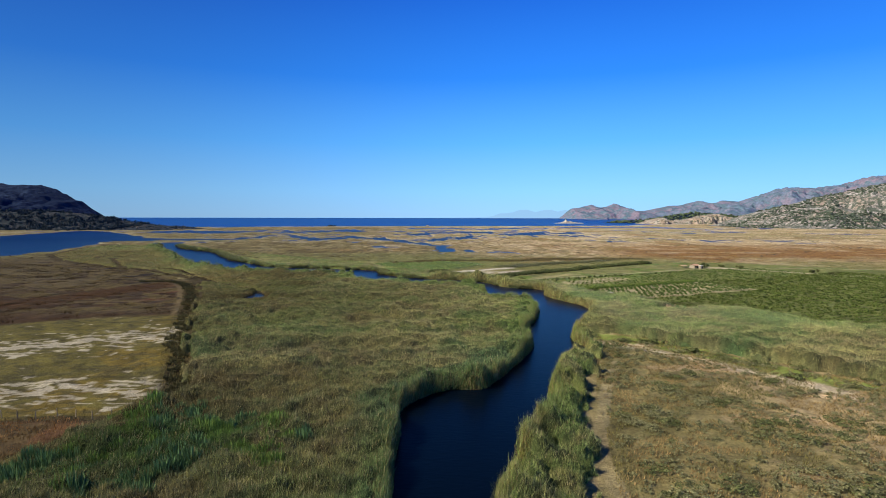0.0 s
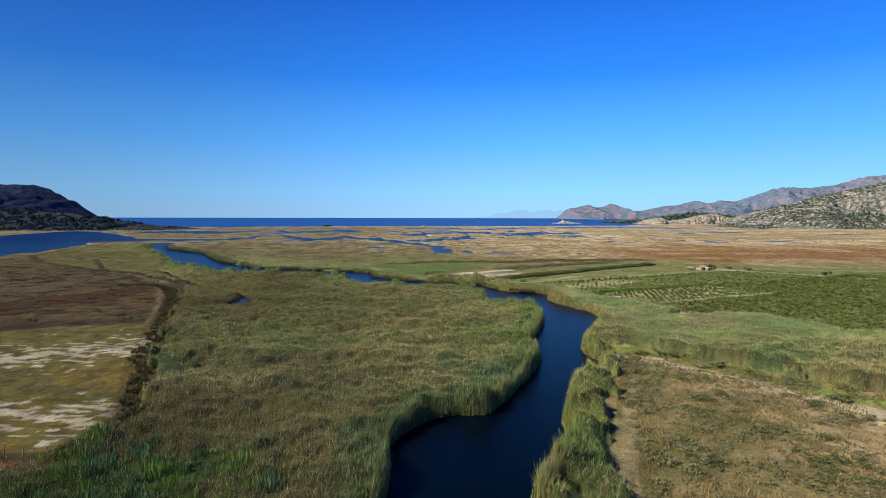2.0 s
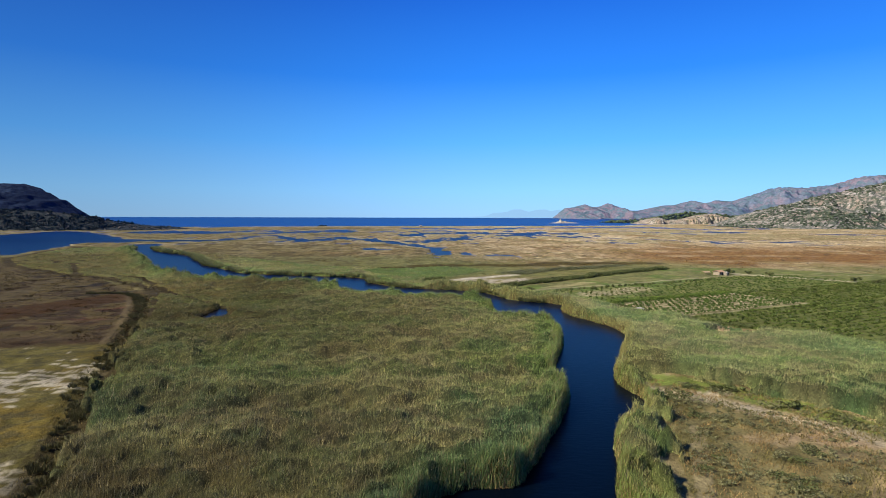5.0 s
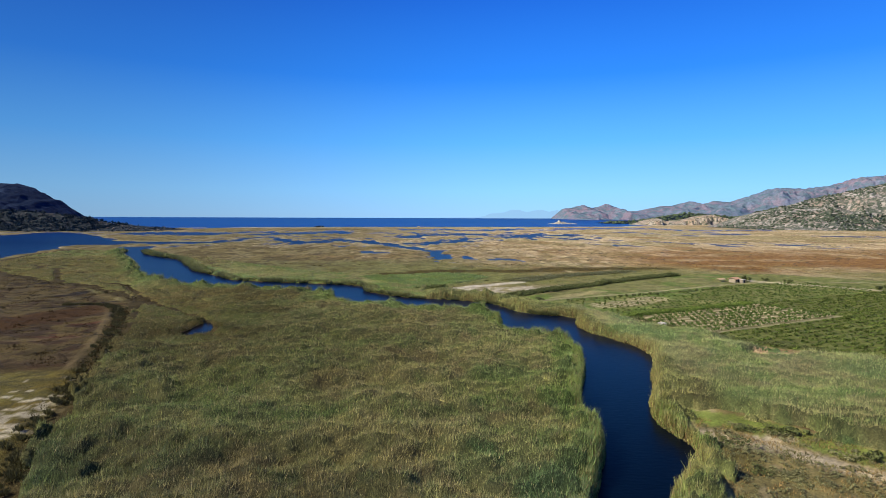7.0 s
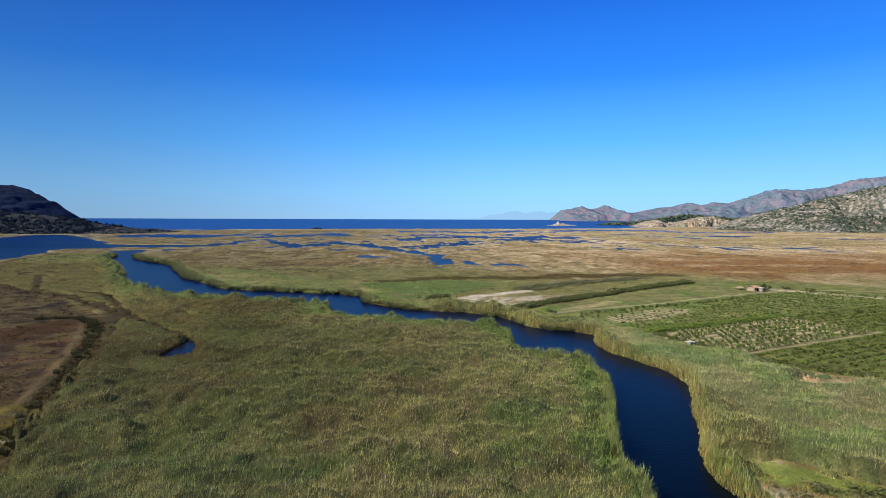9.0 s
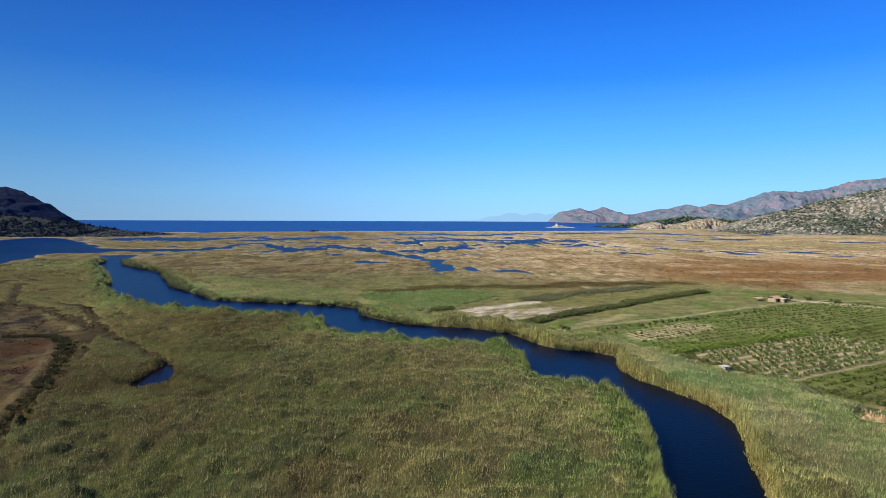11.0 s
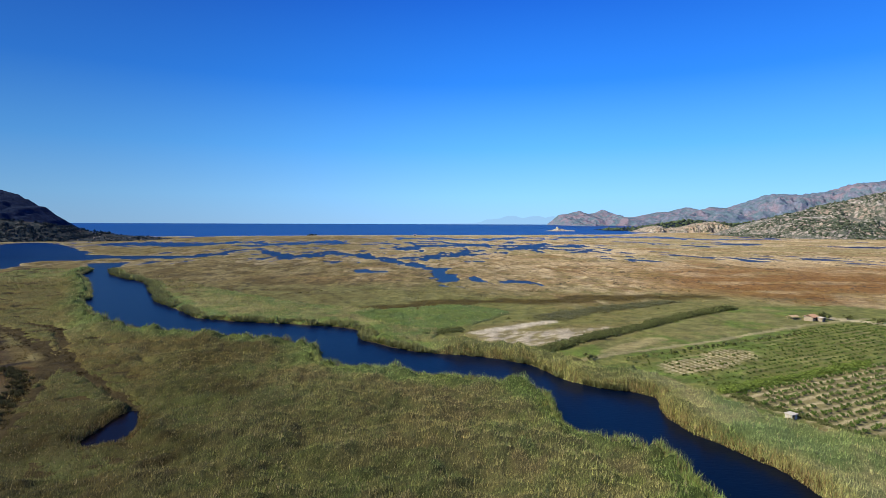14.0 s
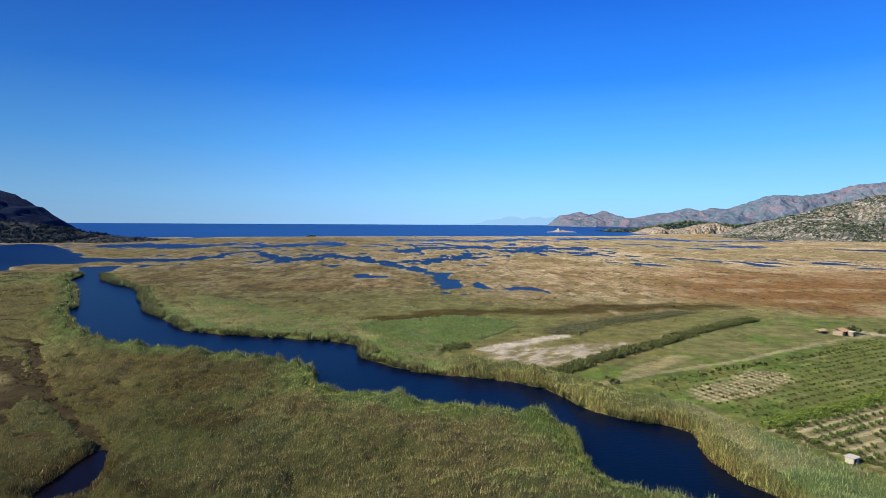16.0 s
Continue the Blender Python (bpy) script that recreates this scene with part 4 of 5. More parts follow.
def tufts(name, count, y0, y1, seed, label, east=0.93):
    """Low tufts of sedge and glasswort over the open marsh."""
    g = np.random.default_rng(seed)
    y = y0 * (y1 / y0) ** g.random(count * 2)
    x = g.uniform(-0.93, east, count * 2) * span(y)
    d = water_edge(x, y)
    inside_beds = np.where(y < 560, from_bed(ch, x, y), 0)
    ok = (d > 1.5) & (inside_beds < 0.2) & ((inside(FARM, x, y, 10) < -1) & (inside(SCRUB, x, y, 10) < -1) & (inside(SALT_PAN, x, y, 10) < -1))
    ok &= (inside(SALT_FLAT, x, y, 10) < 0) & (fbm(x / 5, y / 9, seed, 3) > g.uniform(0.3, 0.6, len(x)))
    x, y, d = x[ok][:count], y[ok][:count], d[ok][:count]
    n, far = len(x), (y - 20)
    c = soil_colour(x, y, d) * g.uniform(0.8, 1.3, (n, 1))
    v, f, cc = blades(np.stack([x, y, 0.35 + 0 * x], -1), 0.3 + far * 0.0008 * g.uniform(0.6, 1.5, n), far * 0.0026 * g.uniform(0.5, 1.6, n), g.uniform(0.1, 1.2, n), c, g)
    me = mesh_of(name, v, f, REED)
    carry(me, "reed", cc)
    return tagged(new(name, me), label, "marsh plants", kind="stuff")


tufts("marsh_tufts", 60000, 150, 420, 24, "tan and olive tufts of sedge over the salt marsh")
tufts("marsh_tufts", 60000, 120, 340, 25, "rust-brown glasswort tufts on the western flats", -0.2)


# ---- hills ----
def ridge(name, profile, y_crest, front, back, mat, label, steps=(160, 60), rough=0.25, scale=120.0, seed=0, sink=4.0, wander=0.0, steep=1.25):
    """A hill with the given skyline (x, z), falling to its foot in front and behind."""
    nx, nv = steps
    px, pz = np.array(profile, float).T
    x = np.repeat(np.linspace(px[0], px[-1], nx)[None, :], nv, 0)
    v = np.repeat(np.linspace(-1, 1, nv)[:, None], nx, 1)
    top = np.interp(x, px, pz)
    y = y_crest + np.where(v < 0, v * front, v * back) + wander * (fbm(x / scale, 0 * x, seed + 9, 3) - 0.5)
    fall = 1 - np.abs(v) ** steep
    spur = fbm(x / scale, y / scale * 0.6, seed, 5) - 0.5
    crag = np.abs(fbm(x / scale * 3, y / scale * 3, seed + 4, 5) - 0.5)
    side = fall * (1 - fall) * 4
    z = top * np.clip(fall + spur * rough * 2.2 * side - crag * rough * 0.9 * side, -0.05, 1.0)
    z = z - np.abs(fbm(x / scale * 5, y / scale * 5, seed + 7, 4) - 0.5) * top * rough * 0.9 * np.minimum(1, side * 1.5 + 0.05)
    z = z - sink * np.abs(v) ** 3 + (fbm(x / scale * 9, y / scale * 9, seed + 5, 3) - 0.5) * top * 0.06
    me = mesh_of(name, np.stack([x, y, z], -1).reshape(-1, 3), sheet_faces(nv, nx), mat, True)
    return tagged(new(name, me), label, "hill", kind="structure"), (x, y, z)


WEST = [(-2600, 215), (-2000, 185), (-1750, 165), (-1644, 157), (-1591, 146), (-1559, 149), (-1484, 148), (-1440, 132), (-1400, 112), (-1369, 93), (-1346, 89),
        (-1326, 72), (-1300, 53), (-1280, 39), (-1262, 19), (-1240, 2)]
west_hill, _ = ridge("hill_west", WEST, 2200, 480, 110, WOODED_HAZE, "wooded hill above the lagoon, shade and haze in its colours", (260, 110), 0.34, 150, 201, 4, 0, 1.6)
FOOT = [(-1700, 78), (-1300, 56), (-1000, 44), (-866, 41), (-798, 36), (-750, 29), (-710, 22), (-660, 12), (-614, 9), (-550, 4), (-520, 1.5)]
# scrub colour follows the pines: darkened and blued for shade and haze
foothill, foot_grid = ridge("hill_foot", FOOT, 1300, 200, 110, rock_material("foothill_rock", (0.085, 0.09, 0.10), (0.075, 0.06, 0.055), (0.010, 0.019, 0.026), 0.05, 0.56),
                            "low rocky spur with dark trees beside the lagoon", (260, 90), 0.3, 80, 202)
RIGHT = [(905, 2), (938, 10), (956, 20), (1007, 44), (1059, 55), (1129, 72), (1216, 93), (1304, 110), (1374, 127), (1423, 136), (1600, 165), (1900, 190), (2300, 200)]
east_hill, east_grid = ridge("hill_east", RIGHT, 1650, 330, 200, LIMESTONE, "pale limestone hillside dotted with dark maquis", (320, 110), 0.42, 130, 211)
CLIFFS = [(880, -2), (905, 6), (924, 16), (958, 27), (993, 18), (1040, 5), (1074, 19), (1132, 35), (1190, 42), (1225, 30), (1254, 16), (1275, 5)]
cliffs, _ = ridge("hill_cliffs", CLIFFS, 2200, 60, 160, CLIFF, "low pale sea cliffs with sparse scrub", (300, 70), 0.95, 30, 221, 4, 50, 3.0)
WOODS = [(890, -3), (955, 8), (1039, 11), (1153, 23), (1238, 37), (1351, 51), (1466, 43), (1582, 30), (1697, 47), (1900, 60)]
woods, woods_grid = ridge("hill_woods", WOODS, 2700, 200, 300, WOODED_HAZE, "low green wooded cape behind the cliffs", (140, 40), 0.2, 90, 231)
ISLET = [(574, -5), (588, 2), (610, 4), (620, 8), (628, 11), (633, 21), (637, 15), (646, 10), (656, 11), (664, 7), (690, 4), (708, 3), (724, -4)]
islet, _ = ridge("hill_islet", ISLET, 2450, 25, 40, rock_material("islet_rock", (0.5, 0.46, 0.4), (0.4, 0.34, 0.28), (0.13, 0.13, 0.1), 0.09, 0.47), "small bare rock islet in the sea", (60, 24), 0.3, 20, 241)
BACK = [(1165, 0), (1181, 28), (1205, 62), (1253, 101), (1327, 111), (1430, 135), (1499, 107), (1573, 121), (1632, 146), (1697, 122), (1772, 83),
        (1896, 84), (1995, 104), (2119, 128), (2219, 134), (2368, 173), (2460, 140), (2579, 174), (2721, 165), (2871, 210), (2971, 245),
        (3072, 280), (3198, 295), (3377, 286), (3633, 312), (3785, 363), (3938, 393), (4134, 409), (4402, 461), (5200, 520)]
back_range, _ = ridge("hill_range", BACK, 4700, 900, 250, RANGE_HAZE, "bare reddish mountain range beyond the bay, blue haze in its colours", (460, 110), 0.55, 300, 251, 8)


def haze_material():
    m, n, l, b = material("far_haze")
    geo = place_of(n)
    # haze painted as sky-blue emission; the mountains glow and take no sunlight
    c = mixed(n, l, mapped(n, l, grain(n, l, geo, 0.004, 3), 0.3, 0.7, 0, 1), (0.235, 0.42, 0.64), (0.24, 0.43, 0.645))
    l.new(c, b.inputs["Emission Color"])
    b.inputs["Emission Strength"].default_value = 1.0
    b.inputs["Base Color"].default_value = (0, 0, 0, 1)
    b.inputs["Specular IOR Level"].default_value = 0
    return m


FAR = [(60, 17), (119, 20), (330, 26), (571, 32), (611, 40), (671, 66), (787, 76), (847, 100), (923, 101), (989, 79), (1065, 97), (1141, 103), (1192, 85), (1268, 102), (1371, 63), (1450, 60)]
ridge("backdrop_range", FAR, 4930, 12, 20, haze_material(), "faint blue mountains across the sea", (300, 8), 0.0, 200, 261, 0)


# ---- trees and shrubs ----
def clump(seed, lumps, leaves, leaf, squash=0.8, spread=0.55):
    """Leaf faces over a handful of unequal lumps, with gaps: unit radius, foot at z = 0."""
    rng = np.random.default_rng(seed)
    centres = rng.normal(0, spread, (lumps, 3)) * (1, 1, 0.6)
    centres[:, 2] = np.abs(centres[:, 2]) * 0.8 + 0.35
    radii = rng.uniform(0.3, 0.55, lumps)
    pick = rng.integers(0, lumps, leaves)
    way = rng.normal(0, 1, (leaves, 3))
    way /= np.linalg.norm(way, axis=1)[:, None]
    p = centres[pick] + way * (radii[pick] * rng.uniform(0.75, 1.1, leaves))[:, None]
    p[:, 2] = np.maximum(p[:, 2] * squash, 0.04)
    side = np.cross(way, rng.normal(0, 1, (leaves, 3)))
    side /= np.linalg.norm(side, axis=1)[:, None]
    other = np.cross(way, side) * 0.8 + way * rng.uniform(-0.3, 0.5, (leaves, 1))
    s = leaf * rng.uniform(0.6, 1.4, (leaves, 1))
    v = np.stack([p - side * s, p - other * s * 0.7, p + side * s, p + other * s], 1).reshape(-1, 3)
    return v, np.arange(leaves * 4).reshape(-1, 4)


def many(name, spots, shapes, mat, label, category, seed=1):
    """Countless plants joined in one mesh: spots are x, y, z, radius, height."""
    rng = np.random.default_rng(seed)
    vs, fs, base = [], [], 0
    pick = rng.integers(0, len(shapes), len(spots))
    turn = rng.uniform(0, 2 * np.pi, len(spots))
    for k, (sv_, sf_) in enumerate(shapes):
        s, t = spots[pick == k], turn[pick == k]
        if not len(s):
            continue
        c, q = np.cos(t)[:, None], np.sin(t)[:, None]
        x = (sv_[None, :, 0] * c - sv_[None, :, 1] * q) * s[:, 3:4] + s[:, 0:1]
        y = (sv_[None, :, 0] * q + sv_[None, :, 1] * c) * s[:, 3:4] + s[:, 1:2]
        z = sv_[None, :, 2] * s[:, 4:5] + s[:, 2:3]
        vs.append(np.stack([x, y, z], -1).reshape(-1, 3))
        fs.append((sf_[None] + (np.arange(len(s)) * len(sv_))[:, None, None]).reshape(-1, sf_.shape[1]) + base)
        base += len(s) * len(sv_)
    me = mesh_of(name, np.concatenate(vs), np.concatenate(fs), mat)
    return tagged(new(name, me), label, category, kind="stuff")


def ball(seed, jitter=0.25):
    """A rough crown of eighty faces for woods seen from far off."""
    bm = bmesh.new()
    bmesh.ops.create_icosphere(bm, subdivisions=1, radius=1.0)
    rng = np.random.default_rng(seed)
    v = np.array([w.co for w in bm.verts]) * rng.uniform(1 - jitter, 1 + jitter, (len(bm.verts), 1))
    f = np.array([[w.index for w in g.verts] for g in bm.faces])
    bm.free()
    v[:, 2] = v[:, 2] * 0.5 + 0.45
    return v, f


def on_slope(grid, count, seed, x0, x1, r0, r1, patch, least, v1=0.55):
    rng = np.random.default_rng(seed)
    x, y, z = grid
    i = rng.integers(0, int(x.shape[0] * v1), count)
    j = rng.integers(0, x.shape[1] - 1, count)
    a, b = rng.random(count), rng.random(count)
    px = x[i, j] * (1 - a) + x[i, j + 1] * a
    py = y[i, j] * (1 - b) + y[i + 1, j] * b
    pz = (z[i, j] * (1 - a) + z[i, j + 1] * a) * (1 - b) + (z[i + 1, j] * (1 - a) + z[i + 1, j + 1] * a) * b
    ok = (px > x0) & (px < x1) & (pz > 0.2) & (fbm(px / patch, py / patch + pz / patch, seed, 4) > least)
    r = rng.uniform(r0, r1, count) * rng.uniform(0.6, 1.2, count)
    return np.stack([px, py, pz - r * 0.2, r, r * rng.uniform(1.0, 1.8, count)], -1)[ok]


BALLS = [ball(k) for k in range(6)]
CROWNS = [clump(560 + k, 6, 44, 0.3) for k in range(5)]
many("woodland", on_slope(foot_grid, 4800, 301, -1250, -640, 1.6, 4.6, 45, 0.30), CROWNS, PINE_HAZE, "dark pine wood on the low spur", "trees", 31)
many("woodland", on_slope(foot_grid, 2600, 306, -690, -520, 0.8, 2.2, 25, 0.42), CROWNS, PINE_HAZE, "dark shrubs among the rocks of the spur", "shrubs", 36)
many("boulders", on_slope(foot_grid, 1500, 307, -680, -515, 0.8, 2.6, 20, 0.46), [ball(k + 20, 0.35) for k in range(5)],
     rock_material("spur_rock", (0.20, 0.18, 0.165), (0.15, 0.115, 0.095), (0.06, 0.06, 0.055), 0.15, 0.42), "grey and tan boulders on the low spur", "boulders", 37)
many("maquis", on_slope(east_grid, 11000, 302, 900, 2000, 1.0, 3.6, 60, 0.48), BALLS, MAQUIS_HAZE, "dark maquis shrubs over pale rock", "shrubs", 32)
lower = on_slope(east_grid, 14000, 305, 1060, 1900, 1.2, 3.2, 90, 0.34, 0.4)
many("maquis", lower[lower[:, 2] < 42], BALLS, MAQUIS_HAZE, "close green scrub at the foot of the hill", "shrubs", 35)
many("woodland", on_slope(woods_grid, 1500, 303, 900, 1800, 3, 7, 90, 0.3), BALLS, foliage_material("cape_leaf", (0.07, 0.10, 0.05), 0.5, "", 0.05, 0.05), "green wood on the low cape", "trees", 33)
g3 = np.random.default_rng(304)
many("woodland", np.stack([-271 + g3.normal(0, 9, 14), 1600 + g3.normal(0, 6, 14), np.full(14, 0.4), g3.uniform(2, 4, 14), g3.uniform(3, 6, 14)], -1), BALLS, PINE_HAZE,
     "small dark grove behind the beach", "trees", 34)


# ---- plants of the farm ----
VINE = foliage_material("vine_leaf", (0.085, 0.13, 0.03), 0.4, "", 0.2, 0.8)
OLD_CITRUS = foliage_material("old_orchard_leaf", (0.10, 0.135, 0.03), 0.45, "", 0.15, 0.8)

def leaf_mesh(name, mat, seed, lumps, leaves, leaf, radius, height, foot=0.0, spread=0.55):
    v, f = clump(seed, lumps, leaves, leaf, 0.8, spread)
    v = v * (radius, radius, height)
    v[:, 2] += foot
    return mesh_of(name, v, f, mat)


def trunk_mesh(name, height, r0, r1, seed, limbs=3):
    """A tapered, slightly bent trunk with a few limbs."""
    rng = np.random.default_rng(seed)
    bm = bmesh.new()

    def tube(a, b, ra, rb):
        a, b = Vector(a), Vector(b)
        turn = (b - a).to_track_quat("Z", "Y").to_matrix()
        rings = []
        for p, r in ((a, ra), (a.lerp(b, 0.5) + Vector(rng.normal(0, 0.04, 3)) * height, (ra + rb) / 2), (b, rb)):
            rings.append([bm.verts.new(p + turn @ Vector((math.cos(k * math.pi / 3) * r, math.sin(k * math.pi / 3) * r, 0))) for k in range(6)])
        for lo, hi in zip(rings[:-1], rings[1:]):
            for k in range(6):
                bm.faces.new((lo[k], lo[(k + 1) % 6], hi[(k + 1) % 6], hi[k]))
    tube((0, 0, -0.1), (0, 0, height), r0, r1)
    for k in range(limbs):
        a = k * 2.1 + rng.uniform(0, 1)
        tube((0, 0, height * 0.75), (math.cos(a) * height * 0.6, math.sin(a) * height * 0.6, height * 1.5), r1 * 0.8, r1 * 0.35)
    me = bpy.data.meshes.new(name)
    bm.to_mesh(me)
    bm.free()
    me.materials.append(BARK)
    return me


def tree(name, label, category, mat, seed, radius, height, trunk, leaves=260, leaf=0.14, group=""):
    base = tagged(new(name), label, category, group)
    part("trunk", trunk_mesh("trunk", trunk, 0.05 * height, 0.03 * height, seed), base)
    part("crown", leaf_mesh("crown", mat, seed, 7, leaves, leaf, radius, (height - trunk) * 0.85, trunk * 0.8), base)
    return base


def level(x, y):
    """The ground's height, by its own rule."""
    x, y = np.atleast_1d(np.asarray(x, float)), np.atleast_1d(np.asarray(y, float))
    d = water_edge(x, y)
    return np.clip(d * 0.4, -1.4, 0.55) + smooth(0.5, 6, d) * (fbm(x / 4, y / 4, 91, 4) - 0.42) * 0.6


def along(u, v):
    """From the orchard's rows to the plan."""
    return 68 + 0.923 * u - 0.385 * v, 221 + 0.385 * u + 0.923 * v


rng = np.random.default_rng(77)
u, v = np.meshgrid(np.arange(1.0, 62, 2.4), -2.2 - np.arange(0, 9) * 3.05)
u, v = (u + rng.normal(0, 0.15, u.shape)).ravel(), (v + rng.normal(0, 0.12, v.shape)).ravel()
ox, oy = along(u, v)
ok = (inside(FARM, ox, oy, 10) > 2.2) & (rng.random(len(ox)) < 0.93)
ox, oy = ox[ok], oy[ok]
oz = level(ox, oy)
kinds = [tree("orchard_bush", "young fruit bush with dark green leaves in a tilled row", "fruit bush", CITRUS, 400 + k, 0.5, 1.05, 0.22, 170, 0.16, "orchard rows")
         for k in range(4)]
order = np.argsort(np.hypot(ox - 60, oy - 190))[:280]
for n, i in enumerate(order):
    size = rng.uniform(1.0, 1.4)
    m = pose(ox[i], oy[i], oz[i], 0, 0, rng.uniform(0, 360)) @ Matrix.Scale(size, 4)
    if n < 4:
        kinds[n].matrix_basis = m
    else:
        o = copy_thing(kinds[n % 4], m)
        o.matrix_basis = m

SMALL = [clump(500 + k, 5, 30, 0.38) for k in range(5)]


def plot(u0, u1, v0, v1, du, dv, r0, r1, h0, h1, seed, keep=0.95, margin=1.5):
    g = np.random.default_rng(seed)
    uu, vv = np.meshgrid(np.arange(u0, u1, du), np.arange(v0, v1, dv))
    uu, vv = (uu + g.normal(0, du * 0.1, uu.shape)).ravel(), (vv + g.normal(0, dv * 0.06, vv.shape)).ravel()
    x, y = along(uu, vv)
    good = (inside(FARM, x, y, 10) > margin) & (g.random(len(x)) < keep) & (np.abs(x) < span(y) * 0.97) & (beside(ROAD, x, y, 6) > 2)
    x, y = x[good], y[good]
    r = g.uniform(r0, r1, len(x))
    return np.stack([x, y, level(x, y) - 0.05, r, r * g.uniform(h0, h1, len(x))], -1)


many("orchard_plants", np.vstack([plot(63.5, 170, -29, -1.5, 1.9, 3.05, 0.42, 0.8, 0.9, 1.2, 61, 0.9, 0.8), plot(1, 170, -125, -29.5, 1.8, 3.05, 0.42, 0.82, 0.9, 1.2, 65, 0.9, 0.8)]), SMALL, OLD_CITRUS, "dense dark green fruit bushes", "fruit bush", 41)
def leafy(spots, side):
    """Keeps the plants on one side of the slanting border between the dense and the thin plot."""
    dx, dy = spots[:, 0] - 68, spots[:, 1] - 221
    return spots[((0.42 * (0.923 * dx + 0.385 * dy) + 2) > (-0.385 * dx + 0.923 * dy)) == side]


many("saplings", leafy(plot(2, 120, 3, 34, 2.5, 2.9, 0.3, 0.55, 0.9, 1.3, 62, 0.6, 2.0), False), SMALL, OLD_CITRUS, "small saplings dotted over green grass", "sapling", 42)
many("saplings", leafy(plot(3, 150, 3, 38, 2.2, 2.9, 0.34, 0.6, 0.9, 1.3, 63, 0.93, 2.0), True), SMALL, VINE, "leafy young fruit trees in rows on grass", "sapling", 43)
many("saplings", plot(4, 92, 33.5, 36, 3.2, 4.0, 0.6, 1.1, 0.9, 1.2, 64, 0.9), SMALL, HEDGE_LEAF, "row of dark bushes beside the farm track", "bush", 44)


def hedge(label, line, half, height, density, mat, seed, leaf=0.22):
    """A long uneven hedge of leaf clumps along a line."""
    g = np.random.default_rng(seed)
    pts = rounded(line, 12, False)
    step = np.r_[0, np.cumsum(np.hypot(*np.diff(pts, axis=0).T))]
    n = int(step[-1] * density)
    s = g.uniform(0, step[-1], n)
    x, y = np.interp(s, step, pts[:, 0]) + g.normal(0, half * 0.5, n), np.interp(s, step, pts[:, 1]) + g.normal(0, half * 0.5, n)
    r = g.uniform(0.6, 1.15, n) * (0.7 + 0.6 * fbm(s / 5, 0 * s, seed, 3))
    spots = np.stack([x, y, level(x, y) - 0.05, r * half * 0.75, r * height * 0.7], -1)
    ob = many("hedge", spots, [clump(seed * 7 + k, 8, 90, leaf * 0.68) for k in range(5)], mat, label, "hedge", seed)
    ob["kind"] = "thing"
    del ob["kind"]
    return ob


hedge("long dark green hedge between salt pan and field", HEDGE, 1.9, 2.4, 5.5, HEDGE_LEAF, 51)
hedge("ragged olive hedge behind the salt pan", HEDGE_BACK[3:], 4.6, 1.0, 4.2, WILLOW, 52, 0.16)
hedge("dark bushes by the end of the salt pan", [(2, 289), (8, 293), (14, 298)], 1.8, 1.5, 4, HEDGE_LEAF, 53)
hedge("bright green clipped windbreak between orchard plots", [along(0.5, 1.2), along(25, 1.2), along(60, 1.2)], 1.6, 1.5, 8, SHRUB, 54, 0.2)
hedge("dark green weeds along the orchard edge", [along(1, -1), (72, 212), (76, 203), (81, 194), (88, 185), (97, 177)], 1.3, 0.9, 3.5, HEDGE_LEAF, 55)
hedge("clump of dark bushes on the river bank", [(-33, 266), (-29.5, 268.5), (-27.5, 268)], 1.5, 1.9, 3, HEDGE_LEAF, 56)

def sheaf(seed, count=70):
    """A rounded tussock of leaning reed blades: unit radius, foot at z = 0."""
    g = np.random.default_rng(seed)
    a, r = g.uniform(0, 2 * np.pi, count), np.sqrt(g.random(count)) * 0.6
    out = np.stack([np.cos(a), np.sin(a), 0 * a], -1)
    root = out * r[:, None]
    tip = out * (r * 1.5 + g.uniform(0, 0.25, count))[:, None] + np.array([0, 0, 1.0]) * (np.cos(r * 1.5) * g.uniform(0.6, 1.15, count))[:, None]
    t = g.uniform(0, np.pi, count)
    face = np.stack([np.cos(t), np.sin(t), 0 * t], -1) * g.uniform(0.07, 0.15, (count, 1))
    return np.stack([root - face, root + face, tip], 1).reshape(-1, 3), np.arange(count * 3).reshape(-1, 3)


# lobed clumps of young reed along the river's far reaches
g = np.random.default_rng(95)
cy_ = 225 + 320 * g.random(160000) ** 1.5
cx_ = g.uniform(-1, 1, len(cy_)) * np.minimum(span(cy_) * 0.9, 300)
cd_, chh = from_bed(cd, cx_, cy_), from_bed(ch, cx_, cy_)
ok = (chh > 0.2) & (cd_ > 0.1) & (cd_ < 4.5) & (inside(RIVER, cx_, cy_, 12) > -6) & (fbm(cx_ / 6, cy_ / 6, 96, 2) > 0.33)
cx_, cy_ = cx_[ok][:2200], cy_[ok][:2200]
cr = g.uniform(0.8, 1.9, len(cx_)) * (1 + (cy_ - 225) / 300)
many("reed_clumps", np.stack([cx_, cy_, 0.3 + 0 * cx_, cr, cr * g.uniform(0.7, 1.1, len(cx_))], -1), [sheaf(780 + k) for k in range(6)],
     foliage_material("young_reed", (0.235, 0.24, 0.095), 0.35, "", 0.15, 0.3), "rounded clumps of green reed along the far banks", "reeds", 47)

drain = rounded(DITCH[::4], 12, False)
g = np.random.default_rng(97)
pick = drain[g.integers(0, len(drain), 420)] + g.normal(0, 1.1, (420, 2))
pick = pick[(pick[:, 1] > 46) & (pick[:, 1] < 262)]
dr = g.uniform(0.35, 0.85, len(pick))
